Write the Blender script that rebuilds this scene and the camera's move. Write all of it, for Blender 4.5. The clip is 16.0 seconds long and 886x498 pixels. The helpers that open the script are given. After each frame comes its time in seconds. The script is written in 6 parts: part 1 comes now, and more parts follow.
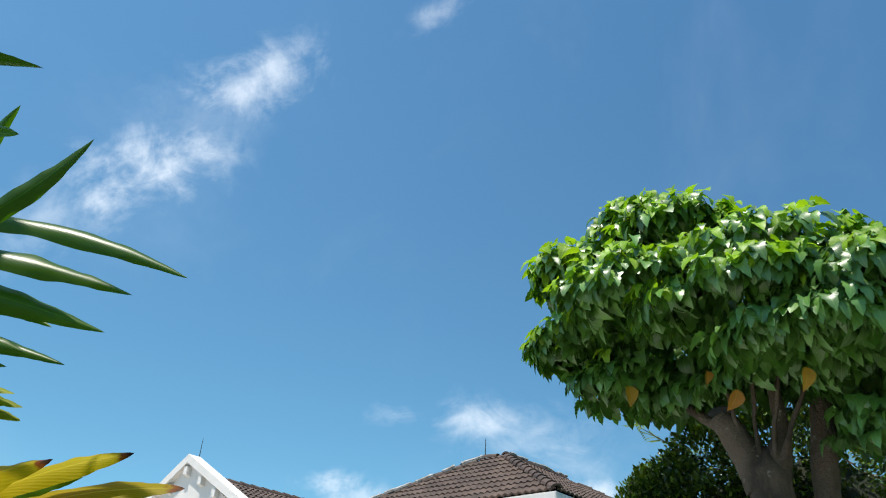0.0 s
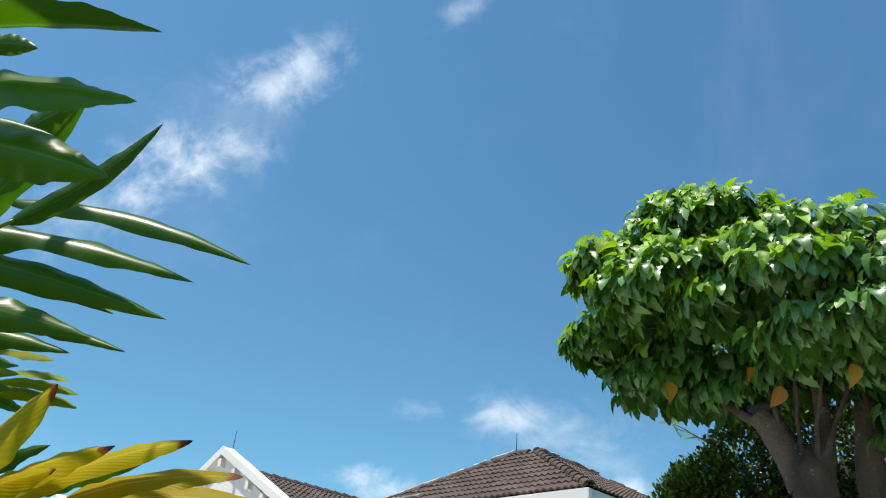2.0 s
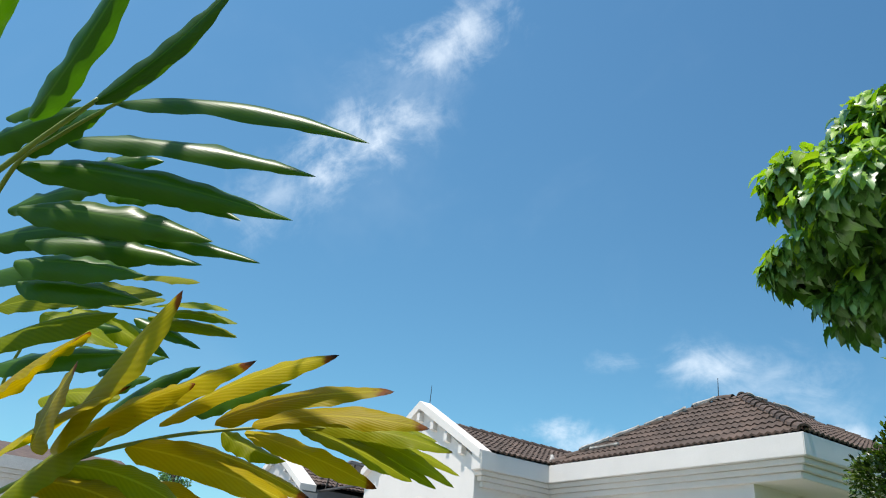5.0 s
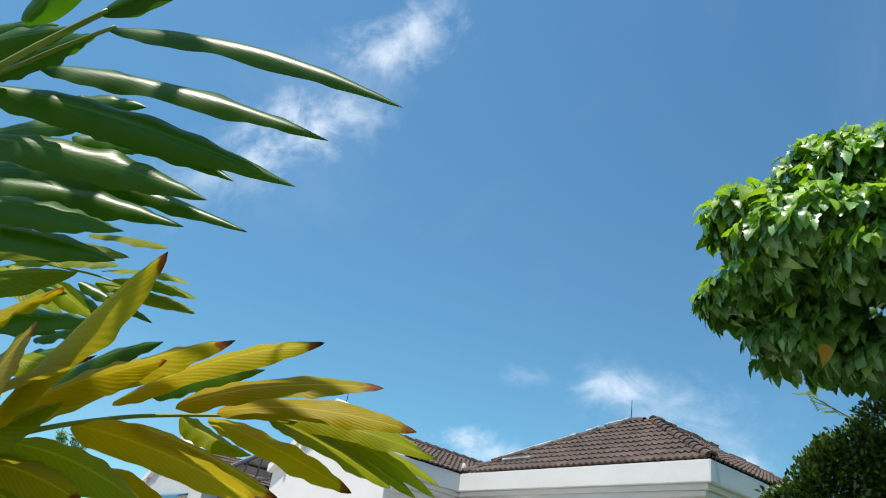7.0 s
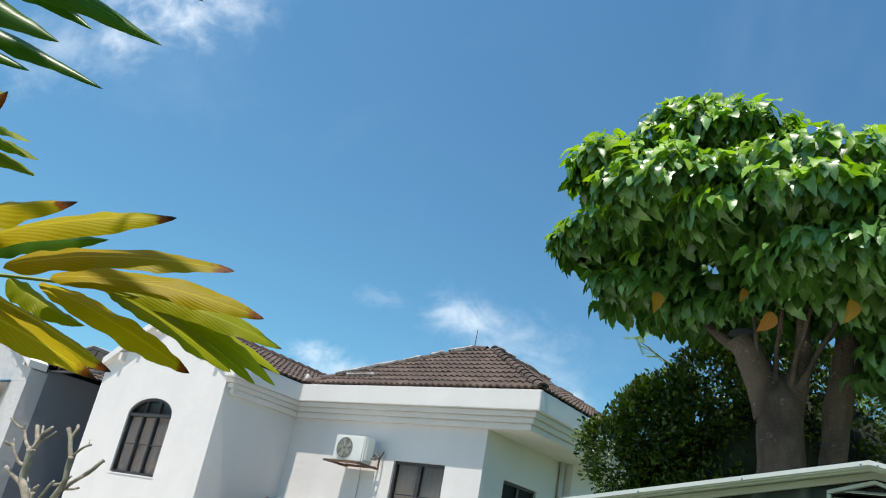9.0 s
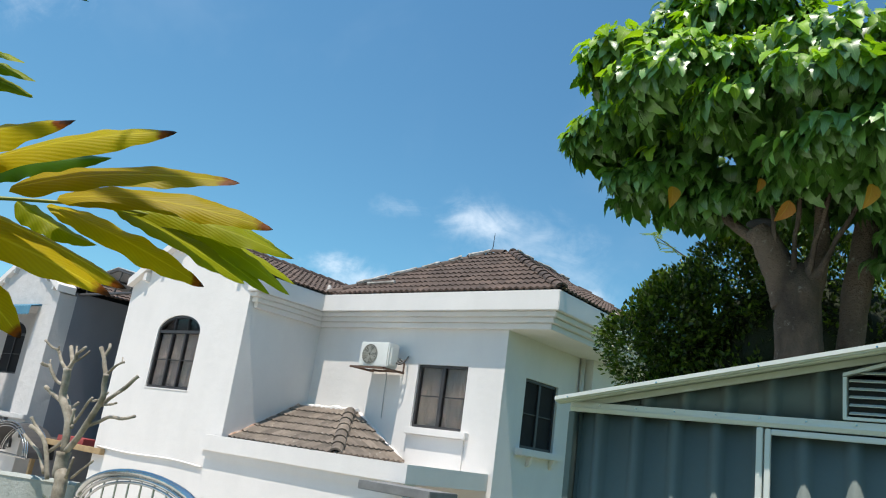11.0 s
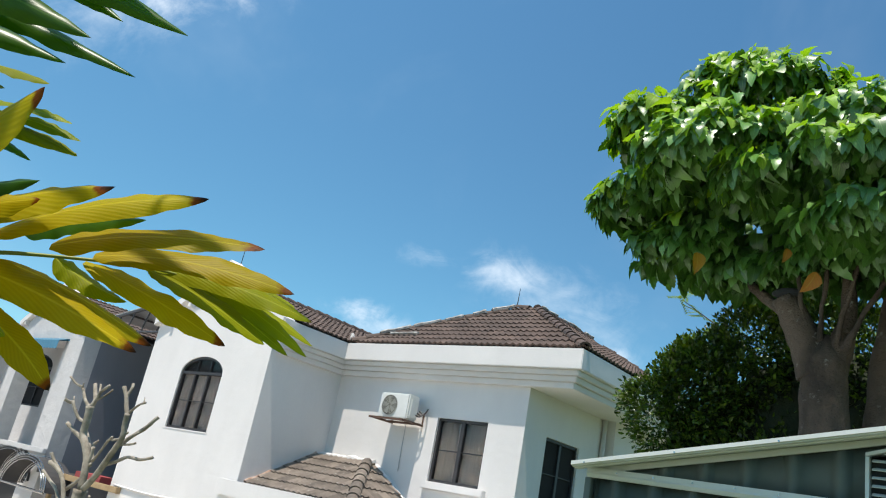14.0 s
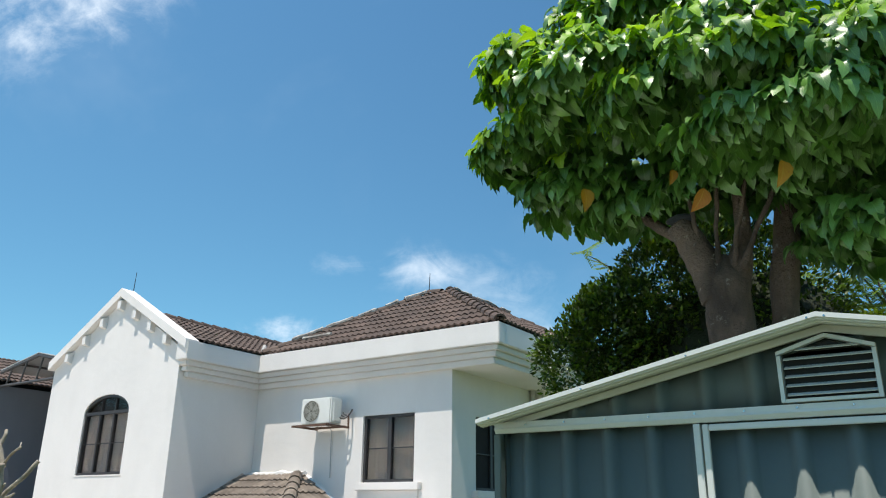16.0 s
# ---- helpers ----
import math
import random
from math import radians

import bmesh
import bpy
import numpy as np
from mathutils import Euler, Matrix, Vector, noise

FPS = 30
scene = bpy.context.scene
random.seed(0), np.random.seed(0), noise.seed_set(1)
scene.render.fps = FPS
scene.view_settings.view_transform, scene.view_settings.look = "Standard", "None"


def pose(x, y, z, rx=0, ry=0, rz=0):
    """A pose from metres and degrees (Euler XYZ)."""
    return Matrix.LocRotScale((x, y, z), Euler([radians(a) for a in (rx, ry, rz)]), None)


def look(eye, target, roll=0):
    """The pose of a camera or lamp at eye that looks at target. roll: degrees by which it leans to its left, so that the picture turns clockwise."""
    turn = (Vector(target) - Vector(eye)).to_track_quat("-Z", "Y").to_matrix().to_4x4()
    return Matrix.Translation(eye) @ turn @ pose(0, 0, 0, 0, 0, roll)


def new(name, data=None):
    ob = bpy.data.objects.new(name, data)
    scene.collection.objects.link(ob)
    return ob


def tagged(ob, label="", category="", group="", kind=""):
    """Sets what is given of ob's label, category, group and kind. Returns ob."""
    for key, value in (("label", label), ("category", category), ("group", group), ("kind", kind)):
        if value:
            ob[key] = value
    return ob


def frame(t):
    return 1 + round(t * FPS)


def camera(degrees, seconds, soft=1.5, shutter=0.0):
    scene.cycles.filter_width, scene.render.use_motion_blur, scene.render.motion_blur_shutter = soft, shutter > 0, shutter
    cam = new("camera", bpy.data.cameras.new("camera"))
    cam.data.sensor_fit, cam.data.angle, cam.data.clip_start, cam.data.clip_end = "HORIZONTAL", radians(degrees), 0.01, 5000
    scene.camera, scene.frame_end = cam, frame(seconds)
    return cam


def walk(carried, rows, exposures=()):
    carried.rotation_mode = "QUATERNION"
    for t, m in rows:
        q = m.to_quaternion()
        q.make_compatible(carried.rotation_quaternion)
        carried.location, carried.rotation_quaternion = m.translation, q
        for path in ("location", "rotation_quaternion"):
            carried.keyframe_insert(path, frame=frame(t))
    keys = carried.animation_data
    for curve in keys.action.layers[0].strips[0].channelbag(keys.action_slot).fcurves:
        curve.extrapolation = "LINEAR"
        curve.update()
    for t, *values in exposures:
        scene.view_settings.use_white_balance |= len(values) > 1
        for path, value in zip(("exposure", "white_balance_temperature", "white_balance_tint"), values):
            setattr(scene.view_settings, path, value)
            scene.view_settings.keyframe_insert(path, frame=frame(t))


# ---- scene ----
cam = camera(59.8, 16.0, soft=1.1)
EXPOSE = 0.70
PATH = [
    (0, (0.047, 0.487, 1.805), (-1.048, 1.829, 2.804), 1.9),
    (0.5, (0.033, 0.481, 1.805), (-1.112, 1.771, 2.817), 2.5),
    (1, (0.008, 0.484, 1.812), (-1.172, 1.752, 2.814), 2.8),
    (1.5, (-0.022, 0.49, 1.8), (-1.196, 1.773, 2.79), 2.7),
    (2, (-0.021, 0.468, 1.801), (-1.177, 1.768, 2.787), 3.2),
    (2.5, (-0.02, 0.458, 1.796), (-1.171, 1.76, 2.785), 4.3),
    (3, (-0.007, 0.468, 1.792), (-1.152, 1.774, 2.784), 5.2),
    (3.5, (-0.015, 0.517, 1.784), (-1.172, 1.864, 2.704), 5.3),
    (4, (-0.05, 0.614, 1.783), (-1.32, 1.872, 2.68), 5.6),
    (4.5, (-0.103, 0.683, 1.783), (-1.578, 1.712, 2.658), 6.4),
    (4.7, (-0.128, 0.700, 1.784), (-1.634, 1.699, 2.641), 5.2),
    (6.8, (-0.356, 0.671, 1.798), (-1.786, 1.764, 2.67), 8.1),
    (7, (-0.362, 0.663, 1.801), (-1.746, 1.805, 2.685), 8.4),
    (7.5, (-0.405, 0.683, 1.796), (-1.647, 2.059, 2.547), 8.8),
    (8, (-0.376, 0.689, 1.759), (-1.543, 2.142, 2.487), 9.0),
    (8.5, (-0.395, 0.691, 1.776), (-1.549, 2.144, 2.524), 9.8),
    (9, (-0.371, 0.683, 1.767), (-1.527, 2.13, 2.521), 10.8),
    (9.5, (-0.356, 0.694, 1.756), (-1.512, 2.164, 2.467), 10.9),
    (10, (-0.363, 0.711, 1.763), (-1.535, 2.216, 2.364), 9.4),
    (10.2, (-0.365, 0.709, 1.764), (-1.545, 2.219, 2.337), 9.2),
    (12.3, (-0.365, 0.679, 1.782), (-1.609, 2.161, 2.289), 6.7),
    (12.5, (-0.366, 0.672, 1.788), (-1.614, 2.145, 2.31), 7.6),
    (13, (-0.374, 0.664, 1.796), (-1.627, 2.098, 2.409), 10.5),
    (13.5, (-0.326, 0.649, 1.782), (-1.579, 2.074, 2.414), 11.4),
    (14, (-0.316, 0.666, 1.79), (-1.57, 2.089, 2.425), 11.2),
    (14.5, (-0.278, 0.69, 1.788), (-1.524, 2.119, 2.424), 10.6),
    (15, (-0.3, 0.731, 1.779), (-1.46, 2.222, 2.435), 7.1),
    (15.5, (-0.316, 0.831, 1.77), (-1.457, 2.333, 2.435), 5.1),
    (16, (-0.404, 1.203, 1.726), (-1.48, 2.757, 2.38), 0.7),
]
walk(cam, [(t, look(eye, target, roll)) for t, eye, target, roll in PATH], exposures=[(0, EXPOSE), (16, EXPOSE)])

# ---------- light ----------
SUN_UP, SUN_ROUND = radians(71.3), radians(172)
sun = new("sun", bpy.data.lights.new("sun", "SUN"))
sun.data.energy, sun.data.angle, sun.data.color = 3.55, radians(0.53), (1.0, 0.925, 0.83)
sun.matrix_world = look((math.sin(SUN_ROUND) * math.cos(SUN_UP) * 60, math.cos(SUN_ROUND) * math.cos(SUN_UP) * 60, math.sin(SUN_UP) * 60), (0, 0, 0))


class Nodes:
    """Short hand for building a node tree."""

    def __init__(self, tree):
        self.tree = tree
        self.tree.nodes.clear()

    def add(self, kind, **values):
        node = self.tree.nodes.new(kind)
        for key, value in values.items():
            if key == "op":
                node.operation = value
            elif key == "blend":
                node.data_type, node.blend_type = "RGBA", value
        return node

    def link(self, a, b):
        self.tree.links.new(a, b)

    def feed(self, socket, value):
        if isinstance(value, bpy.types.NodeSocket):
            self.link(value, socket)
        else:
            socket.default_value = value

    def math(self, op, a, b=0.0, c=0.0, clamp=False):
        node = self.add("ShaderNodeMath", op=op)
        node.use_clamp = clamp
        for socket, value in zip(node.inputs, (a, b, c)):
            self.feed(socket, value)
        return node.outputs[0]

    def vec(self, op, a, b=(0, 0, 0)):
        node = self.add("ShaderNodeVectorMath", op=op)
        self.feed(node.inputs[0], a)
        self.feed(node.inputs[1], b)
        return node.outputs["Value"] if op in ("DOT_PRODUCT", "LENGTH") else node.outputs[0]

    def noise(self, vector, scale, detail=4.0, rough=0.55, warp=0.0):
        node = self.add("ShaderNodeTexNoise")
        self.feed(node.inputs["Vector"], vector)
        for key, value in (("Scale", scale), ("Detail", detail), ("Roughness", rough), ("Distortion", warp)):
            node.inputs[key].default_value = value
        return node.outputs["Fac"]

    def ramp(self, value, low, high, a=0.0, b=1.0):
        node = self.add("ShaderNodeMapRange")
        node.interpolation_type = "SMOOTHSTEP"
        for socket, v in zip(node.inputs, (value, low, high, a, b)):
            self.feed(socket, v)
        return node.outputs[0]

    def mix(self, fac, a, b, blend="MIX"):
        node = self.add("ShaderNodeMix", blend=blend)
        self.feed(node.inputs[0], fac)
        for socket, value in ((node.inputs[6], a), (node.inputs[7], b)):
            self.feed(socket, value if isinstance(value, bpy.types.NodeSocket) else (*value, 1.0))
        return node.outputs[2]


def build_sky():
    world = bpy.data.worlds.new("sky")
    scene.world = world
    world.use_nodes = True
    n = Nodes(world.node_tree)
    sky = n.add("ShaderNodeTexSky")
    sky.sky_type, sky.sun_disc = "NISHITA", False
    sky.sun_elevation, sky.sun_rotation = SUN_UP, SUN_ROUND
    sky.air_density, sky.dust_density, sky.ozone_density = 1.0, 0.6, 1.6
    way = n.vec("NORMALIZE", n.add("ShaderNodeTexCoord").outputs["Generated"])
    wisp = n.noise(way, 11.0, 8.0, 0.60, 1.1)
    fine = n.noise(way, 26.0, 6.0, 0.65, 0.4)
    total = None

    def cloud(centre, along, long, wide, strength, puff, drawn=2.8):
        """One drifting cloud: its middle, the way in which it is drawn out, its half sizes and how dense it is."""
        nonlocal total
        c = Vector(centre).normalized()
        u = (Vector(along) - c * Vector(along).dot(c)).normalized()
        v = c.cross(u)
        a = n.math("DIVIDE", n.vec("DOT_PRODUCT", way, tuple(u)), long)
        b = n.math("DIVIDE", n.vec("DOT_PRODUCT", way, tuple(v)), wide)
        front = n.math("GREATER_THAN", n.vec("DOT_PRODUCT", way, tuple(c)), 0.3)
        r = n.math("SQRT", n.math("ADD", n.math("MULTIPLY", a, a), n.math("MULTIPLY", b, b)))
        body = n.math("SUBTRACT", 1.0, r)
        flow = n.add("ShaderNodeCombineXYZ")
        for socket, value in zip(flow.inputs, (n.math("MULTIPLY", a, long * 9.0), n.math("MULTIPLY", b, wide * 24.0), centre[0] * 40.0)):
            n.feed(socket, value)
        streak = n.noise(flow.outputs[0], 1.6, 8.0, 0.66, 0.9)
        rough = n.math("ADD", n.math("MULTIPLY", n.math("SUBTRACT", wisp, 0.5), 2.4), n.math("MULTIPLY", n.math("SUBTRACT", fine, 0.5), puff))
        rough = n.math("ADD", rough, n.math("MULTIPLY", n.math("SUBTRACT", streak, 0.52), drawn))
        dens = n.math("MULTIPLY", n.math("MULTIPLY", n.ramp(n.math("ADD", body, rough), -0.1, 1.5), n.ramp(r, 1.6, 0.3)), strength)
        dens = n.math("MULTIPLY", dens, front)
        total = dens if total is None else n.math("MAXIMUM", total, dens)

    cloud((-0.640, 0.410, 0.648), (0.137, 0.103, 0.060), 0.115, 0.052, 0.66, 1.3, 0.9)
    cloud((-0.765, 0.360, 0.533), (0.134, 0.124, 0.115), 0.130, 0.058, 0.78, 1.3, 0.9)
    cloud((-0.745, 0.385, 0.548), (0.134, 0.124, 0.060), 0.085, 0.034, 0.66, 1.2, 0.7)
    cloud((-0.835, 0.298, 0.462), (0.134, 0.124, 0.115), 0.110, 0.060, 0.36, 1.0, 0.9)
    cloud((-0.700, 0.380, 0.600), (0.134, 0.124, 0.115), 0.110, 0.080, 0.16, 1.0, 0.9)
    cloud((-0.445, 0.519, 0.730), (0.060, 0.044, 0.060), 0.055, 0.022, 0.34, 0.8, 1.2)
    cloud((-0.552, 0.780, 0.297), (0.130, 0.096, -0.010), 0.080, 0.036, 0.66, 1.0, 0.6)
    cloud((-0.510, 0.815, 0.285), (0.130, 0.096, -0.024), 0.130, 0.050, 0.40, 1.0, 0.9)
    cloud((-0.465, 0.848, 0.245), (0.130, 0.096, -0.05), 0.090, 0.040, 0.28, 1.0, 1.0)
    cloud((-0.704, 0.672, 0.220), (0.50, 0.50, 0.00), 0.052, 0.022, 0.62, 2.2, 0.8)
    cloud((-0.690, 0.690, 0.206), (0.50, 0.50, 0.00), 0.070, 0.020, 0.50, 2.0, 0.8)
    cloud((-0.640, 0.705, 0.303), (0.50, 0.45, -0.02), 0.050, 0.016, 0.20, 0.8)
    cloud((-0.452, 0.864, 0.216), (0.50, 0.30, -0.04), 0.055, 0.024, 0.85, 1.4, 0.6)
    haze = n.math("MULTIPLY", n.ramp(n.noise(way, 2.3, 5.0, 0.6, 0.5), 0.5, 0.85), 0.10)
    total = n.math("ADD", total, haze, clamp=True)
    high = n.add("ShaderNodeSeparateXYZ")
    n.link(way, high.inputs[0])
    lift = n.mix(n.ramp(high.outputs[2], 0.15, 0.85), (0.93, 0.93, 0.93), (1.20, 1.16, 1.17))
    lift = n.mix(1.0, lift, n.mix(n.ramp(high.outputs[0], -0.85, -0.05), (1.03, 1.02, 1.02), (0.80, 0.82, 0.86)), "MULTIPLY")
    blue = n.mix(1.0, n.mix(1.0, sky.outputs[0], SKY_TINT, "MULTIPLY"), lift, "MULTIPLY")
    colour = n.mix(total, blue, CLOUD)
    ground = n.add("ShaderNodeBackground")
    n.link(colour, ground.inputs["Color"])
    ground.inputs["Strength"].default_value = SKY
    out = n.add("ShaderNodeOutputWorld")
    n.link(ground.outputs[0], out.inputs["Surface"])


SKY, SKY_TINT, CLOUD = 0.10, (0.575, 0.975, 1.01), (6.6, 7.2, 7.8)
build_sky()

# ---------- materials ----------


def surface(name, base, second, rough=0.6, scale=6.0, grain=60.0, bump=0.2, metal=0.0, spots=None, vary=0.0, stain=0.5, island=0.0, streak=1.0, depth=0.01, sheen=0.5, lumps=0.0):
    """A surface with large stains, fine grain and relief. spots: a third colour in patches; vary: from piece to piece."""
    m = bpy.data.materials.new(name)
    m.use_nodes = True
    n = Nodes(m.node_tree)
    geo = n.add("ShaderNodeNewGeometry")
    place = geo.outputs["Position"]
    if streak != 1.0:
        place = n.vec("MULTIPLY", place, (1, 1, streak))
    big, small = n.noise(place, scale, 5.0, 0.6), n.noise(geo.outputs["Position"], grain, 4.0, 0.6)
    fac = n.ramp(big, 0.5 - stain / 2, 0.5 + stain / 2)
    colour = n.mix(fac, base, second)
    colour = n.mix(n.math("MULTIPLY", small, 0.35), colour, tuple(0.75 * v for v in base))
    if spots:
        patch = n.ramp(n.noise(geo.outputs["Position"], scale * 2.7, 6.0, 0.7), spots[1], spots[1] + 0.12)
        colour = n.mix(patch, colour, spots[0])
    if vary or island:
        chance = n.add("ShaderNodeObjectInfo").outputs["Random"] if vary else geo.outputs["Random Per Island"]
        level = n.math("MULTIPLY_ADD", chance, 2 * (vary or island), 1 - (vary or island))
        shade = n.add("ShaderNodeCombineXYZ")
        for socket in shade.inputs:
            n.link(level, socket)
        colour = n.mix(1.0, colour, shade.outputs[0], "MULTIPLY")
    bsdf = n.add("ShaderNodeBsdfPrincipled")
    n.link(colour, bsdf.inputs["Base Color"])
    n.link(n.math("MULTIPLY_ADD", big, 0.25, rough - 0.12, clamp=True), bsdf.inputs["Roughness"])
    bsdf.inputs["Metallic"].default_value, bsdf.inputs["Specular IOR Level"].default_value = metal, sheen
    if bump:
        node = n.add("ShaderNodeBump")
        node.inputs["Strength"].default_value, node.inputs["Distance"].default_value = bump, depth
        height = n.math("ADD", n.math("MULTIPLY", small, 0.5), big)
        if lumps:
            height = n.math("ADD", height, n.math("MULTIPLY", n.noise(geo.outputs["Position"], 4.2, 3.0, 0.5, 0.3), lumps))
        n.link(height, node.inputs["Height"])
        n.link(node.outputs[0], bsdf.inputs["Normal"])
    out = n.add("ShaderNodeOutputMaterial")
    n.link(bsdf.outputs[0], out.inputs["Surface"])
    return m


def glass(name, tint=(0.8, 0.85, 0.85), rough=0.06):
    m = bpy.data.materials.new(name)
    m.use_nodes = True
    n = Nodes(m.node_tree)
    bsdf = n.add("ShaderNodeBsdfPrincipled")
    bsdf.inputs["Base Color"].default_value = (*tint, 1)
    bsdf.inputs["Transmission Weight"].default_value = 1.0
    bsdf.inputs["Roughness"].default_value = rough
    bsdf.inputs["IOR"].default_value = 1.16
    out = n.add("ShaderNodeOutputMaterial")
    n.link(bsdf.outputs[0], out.inputs["Surface"])
    return m


def foliage(name, base, second, through_tint, rough=0.4, thin=0.35, vary=0.25, island=False, veins=0.0, tip=None, sheen=0.5, patch=None, ripple=0.05):
    """Leaf matter: gloss above, light let through, veins from the leaf's own map and, if tip is given, withered ends."""
    m = bpy.data.materials.new(name)
    m.use_nodes = True
    n = Nodes(m.node_tree)
    geo = n.add("ShaderNodeNewGeometry")
    chance = geo.outputs["Random Per Island"] if island else n.add("ShaderNodeObjectInfo").outputs["Random"]
    spread = n.noise(geo.outputs["Position"], 9.0, 4.0, 0.6)
    fac = n.math("ADD", n.math("MULTIPLY", chance, 0.8), n.math("MULTIPLY", n.math("SUBTRACT", spread, 0.5), 1.2), clamp=True)
    colour = n.mix(fac, base, second)
    level = n.math("MULTIPLY_ADD", n.math("FRACT", n.math("MULTIPLY", chance, 7.31)), 2 * vary, 1 - vary)
    shade = n.add("ShaderNodeCombineXYZ")
    for socket in shade.inputs:
        n.link(level, socket)
    colour = n.mix(1.0, colour, shade.outputs[0], "MULTIPLY")
    uv = n.add("ShaderNodeUVMap")
    uv.uv_map = "leaf"
    split = n.add("ShaderNodeSeparateXYZ")
    n.link(uv.outputs[0], split.inputs[0])
    across, along = split.outputs[0], split.outputs[1]
    away = n.math("ABSOLUTE", n.math("SUBTRACT", across, 0.5))
    height = spread
    if veins:
        ribs = n.math("SINE", n.math("MULTIPLY", n.math("SUBTRACT", along, n.math("MULTIPLY", away, veins[1])), veins[0]))
        colour = n.mix(n.math("MULTIPLY", n.math("MULTIPLY_ADD", ribs, 0.5, 0.5), veins[2]), colour, tuple(min(1, 1.9 * v) for v in second))
        rib = n.ramp(away, 0.045, 0.012)
        colour = n.mix(n.math("MULTIPLY", rib, 0.35), colour, tuple(min(1, 1.6 * v + 0.04) for v in second))
        height = n.math("ADD", n.math("MULTIPLY", ribs, 0.6), n.math("MULTIPLY", rib, -2.0))
    if patch:
        spot = n.ramp(n.noise(geo.outputs["Position"], 14.0, 5.0, 0.7, 0.4), patch[1], patch[1] + 0.1)
        colour = n.mix(n.math("MULTIPLY", spot, 0.85), colour, patch[0])
    if tip:
        dry = n.math("ADD", along, n.math("MULTIPLY", n.math("SUBTRACT", n.noise(geo.outputs["Position"], 22.0, 4.0), 0.5), 0.22))
        colour = n.mix(n.ramp(dry, tip[1] - 0.05, tip[1]), colour, tip[0])
        colour = n.mix(n.ramp(dry, tip[1] + 0.01, tip[1] + 0.05), colour, (0.03, 0.015, 0.008))
    bsdf = n.add("ShaderNodeBsdfPrincipled")
    n.link(colour, bsdf.inputs["Base Color"])
    bsdf.inputs["Roughness"].default_value = rough
    bsdf.inputs["Specular IOR Level"].default_value = sheen
    node = n.add("ShaderNodeBump")
    node.inputs["Strength"].default_value, node.inputs["Distance"].default_value = ripple, 0.002
    n.link(height, node.inputs["Height"])
    n.link(node.outputs[0], bsdf.inputs["Normal"])
    clear = n.add("ShaderNodeBsdfTranslucent")
    n.link(n.mix(1.0, colour, through_tint, "MULTIPLY"), clear.inputs["Color"])
    both = n.add("ShaderNodeMixShader")
    both.inputs[0].default_value = thin
    n.link(bsdf.outputs[0], both.inputs[1])
    n.link(clear.outputs[0], both.inputs[2])
    out = n.add("ShaderNodeOutputMaterial")
    n.link(both.outputs[0], out.inputs["Surface"])
    return m


PLASTER = surface("white_plaster", (0.765, 0.730, 0.702), (0.705, 0.673, 0.648), 0.8, 1.1, 45, 0.35, stain=0.45, streak=0.5, depth=0.014, lumps=1.3)
PLASTER_OLD = surface("old_plaster", (0.62, 0.60, 0.585), (0.50, 0.49, 0.48), 0.85, 0.8, 45, 0.5, stain=0.5, streak=0.35, depth=0.02, lumps=2.0)
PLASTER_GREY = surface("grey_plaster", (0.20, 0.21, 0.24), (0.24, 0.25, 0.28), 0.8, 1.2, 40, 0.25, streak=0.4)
TILE = surface("roof_tile", (0.112, 0.073, 0.056), (0.064, 0.044, 0.035), 0.75, 3.0, 70, 0.35, spots=((0.34, 0.31, 0.27), 0.66), vary=0.28)
TILE_LOW = surface("weathered_tile", (0.21, 0.17, 0.135), (0.10, 0.08, 0.065), 0.8, 3.5, 70, 0.4, spots=((0.38, 0.36, 0.32), 0.60), vary=0.3)
MORTAR = surface("mortar", (0.50, 0.48, 0.45), (0.22, 0.20, 0.18), 0.9, 6.0, 60, 0.7, stain=0.25, depth=0.03)
FRAME = surface("dark_frame", (0.030, 0.028, 0.030), (0.05, 0.045, 0.045), 0.45, 5, 80, 0.1)
PANE = glass("window_glass", (0.86, 0.86, 0.86), 0.05)
CURTAIN = surface("curtain", (0.27, 0.24, 0.225), (0.46, 0.36, 0.29), 0.9, 1.6, 120, 0.3, stain=0.3)
# near-black sheet in place of glass, the unlit room put into its colour
DARK_PANE = surface("dark_pane", (0.020, 0.019, 0.019), (0.032, 0.030, 0.030), 0.75, 3, 90, 0.1, sheen=0.15)
# near-black for the shade in rooms, vent and hollow, and for roof underlay
DARK = surface("near_black", (0.02, 0.02, 0.02), (0.03, 0.03, 0.03), 0.9, 2, 40, 0.0)
AC_WHITE = surface("ac_paint", (0.74, 0.74, 0.71), (0.66, 0.66, 0.62), 0.45, 3, 60, 0.05)
AC_GRILLE = surface("ac_grille", (0.42, 0.41, 0.36), (0.30, 0.29, 0.25), 0.5, 6, 60, 0.1)
RUST = surface("rusty_steel", (0.10, 0.055, 0.04), (0.16, 0.09, 0.06), 0.8, 8, 70, 0.4)
SHED_GREEN = surface("shed_green", (0.150, 0.178, 0.166), (0.128, 0.152, 0.143), 0.62, 1.5, 50, 0.08, stain=0.6, sheen=0.2)
SHED_WHITE = surface("shed_white", (0.70, 0.70, 0.66), (0.60, 0.61, 0.58), 0.35, 2.5, 60, 0.05, stain=0.6)
STEEL = surface("stainless_steel", (0.62, 0.63, 0.64), (0.50, 0.50, 0.50), 0.22, 5, 60, 0.05, metal=1.0)
CONCRETE = surface("weathered_concrete", (0.42, 0.43, 0.40), (0.26, 0.28, 0.24), 0.9, 3.0, 30, 0.8, spots=((0.12, 0.15, 0.09), 0.58), streak=0.4, depth=0.02)
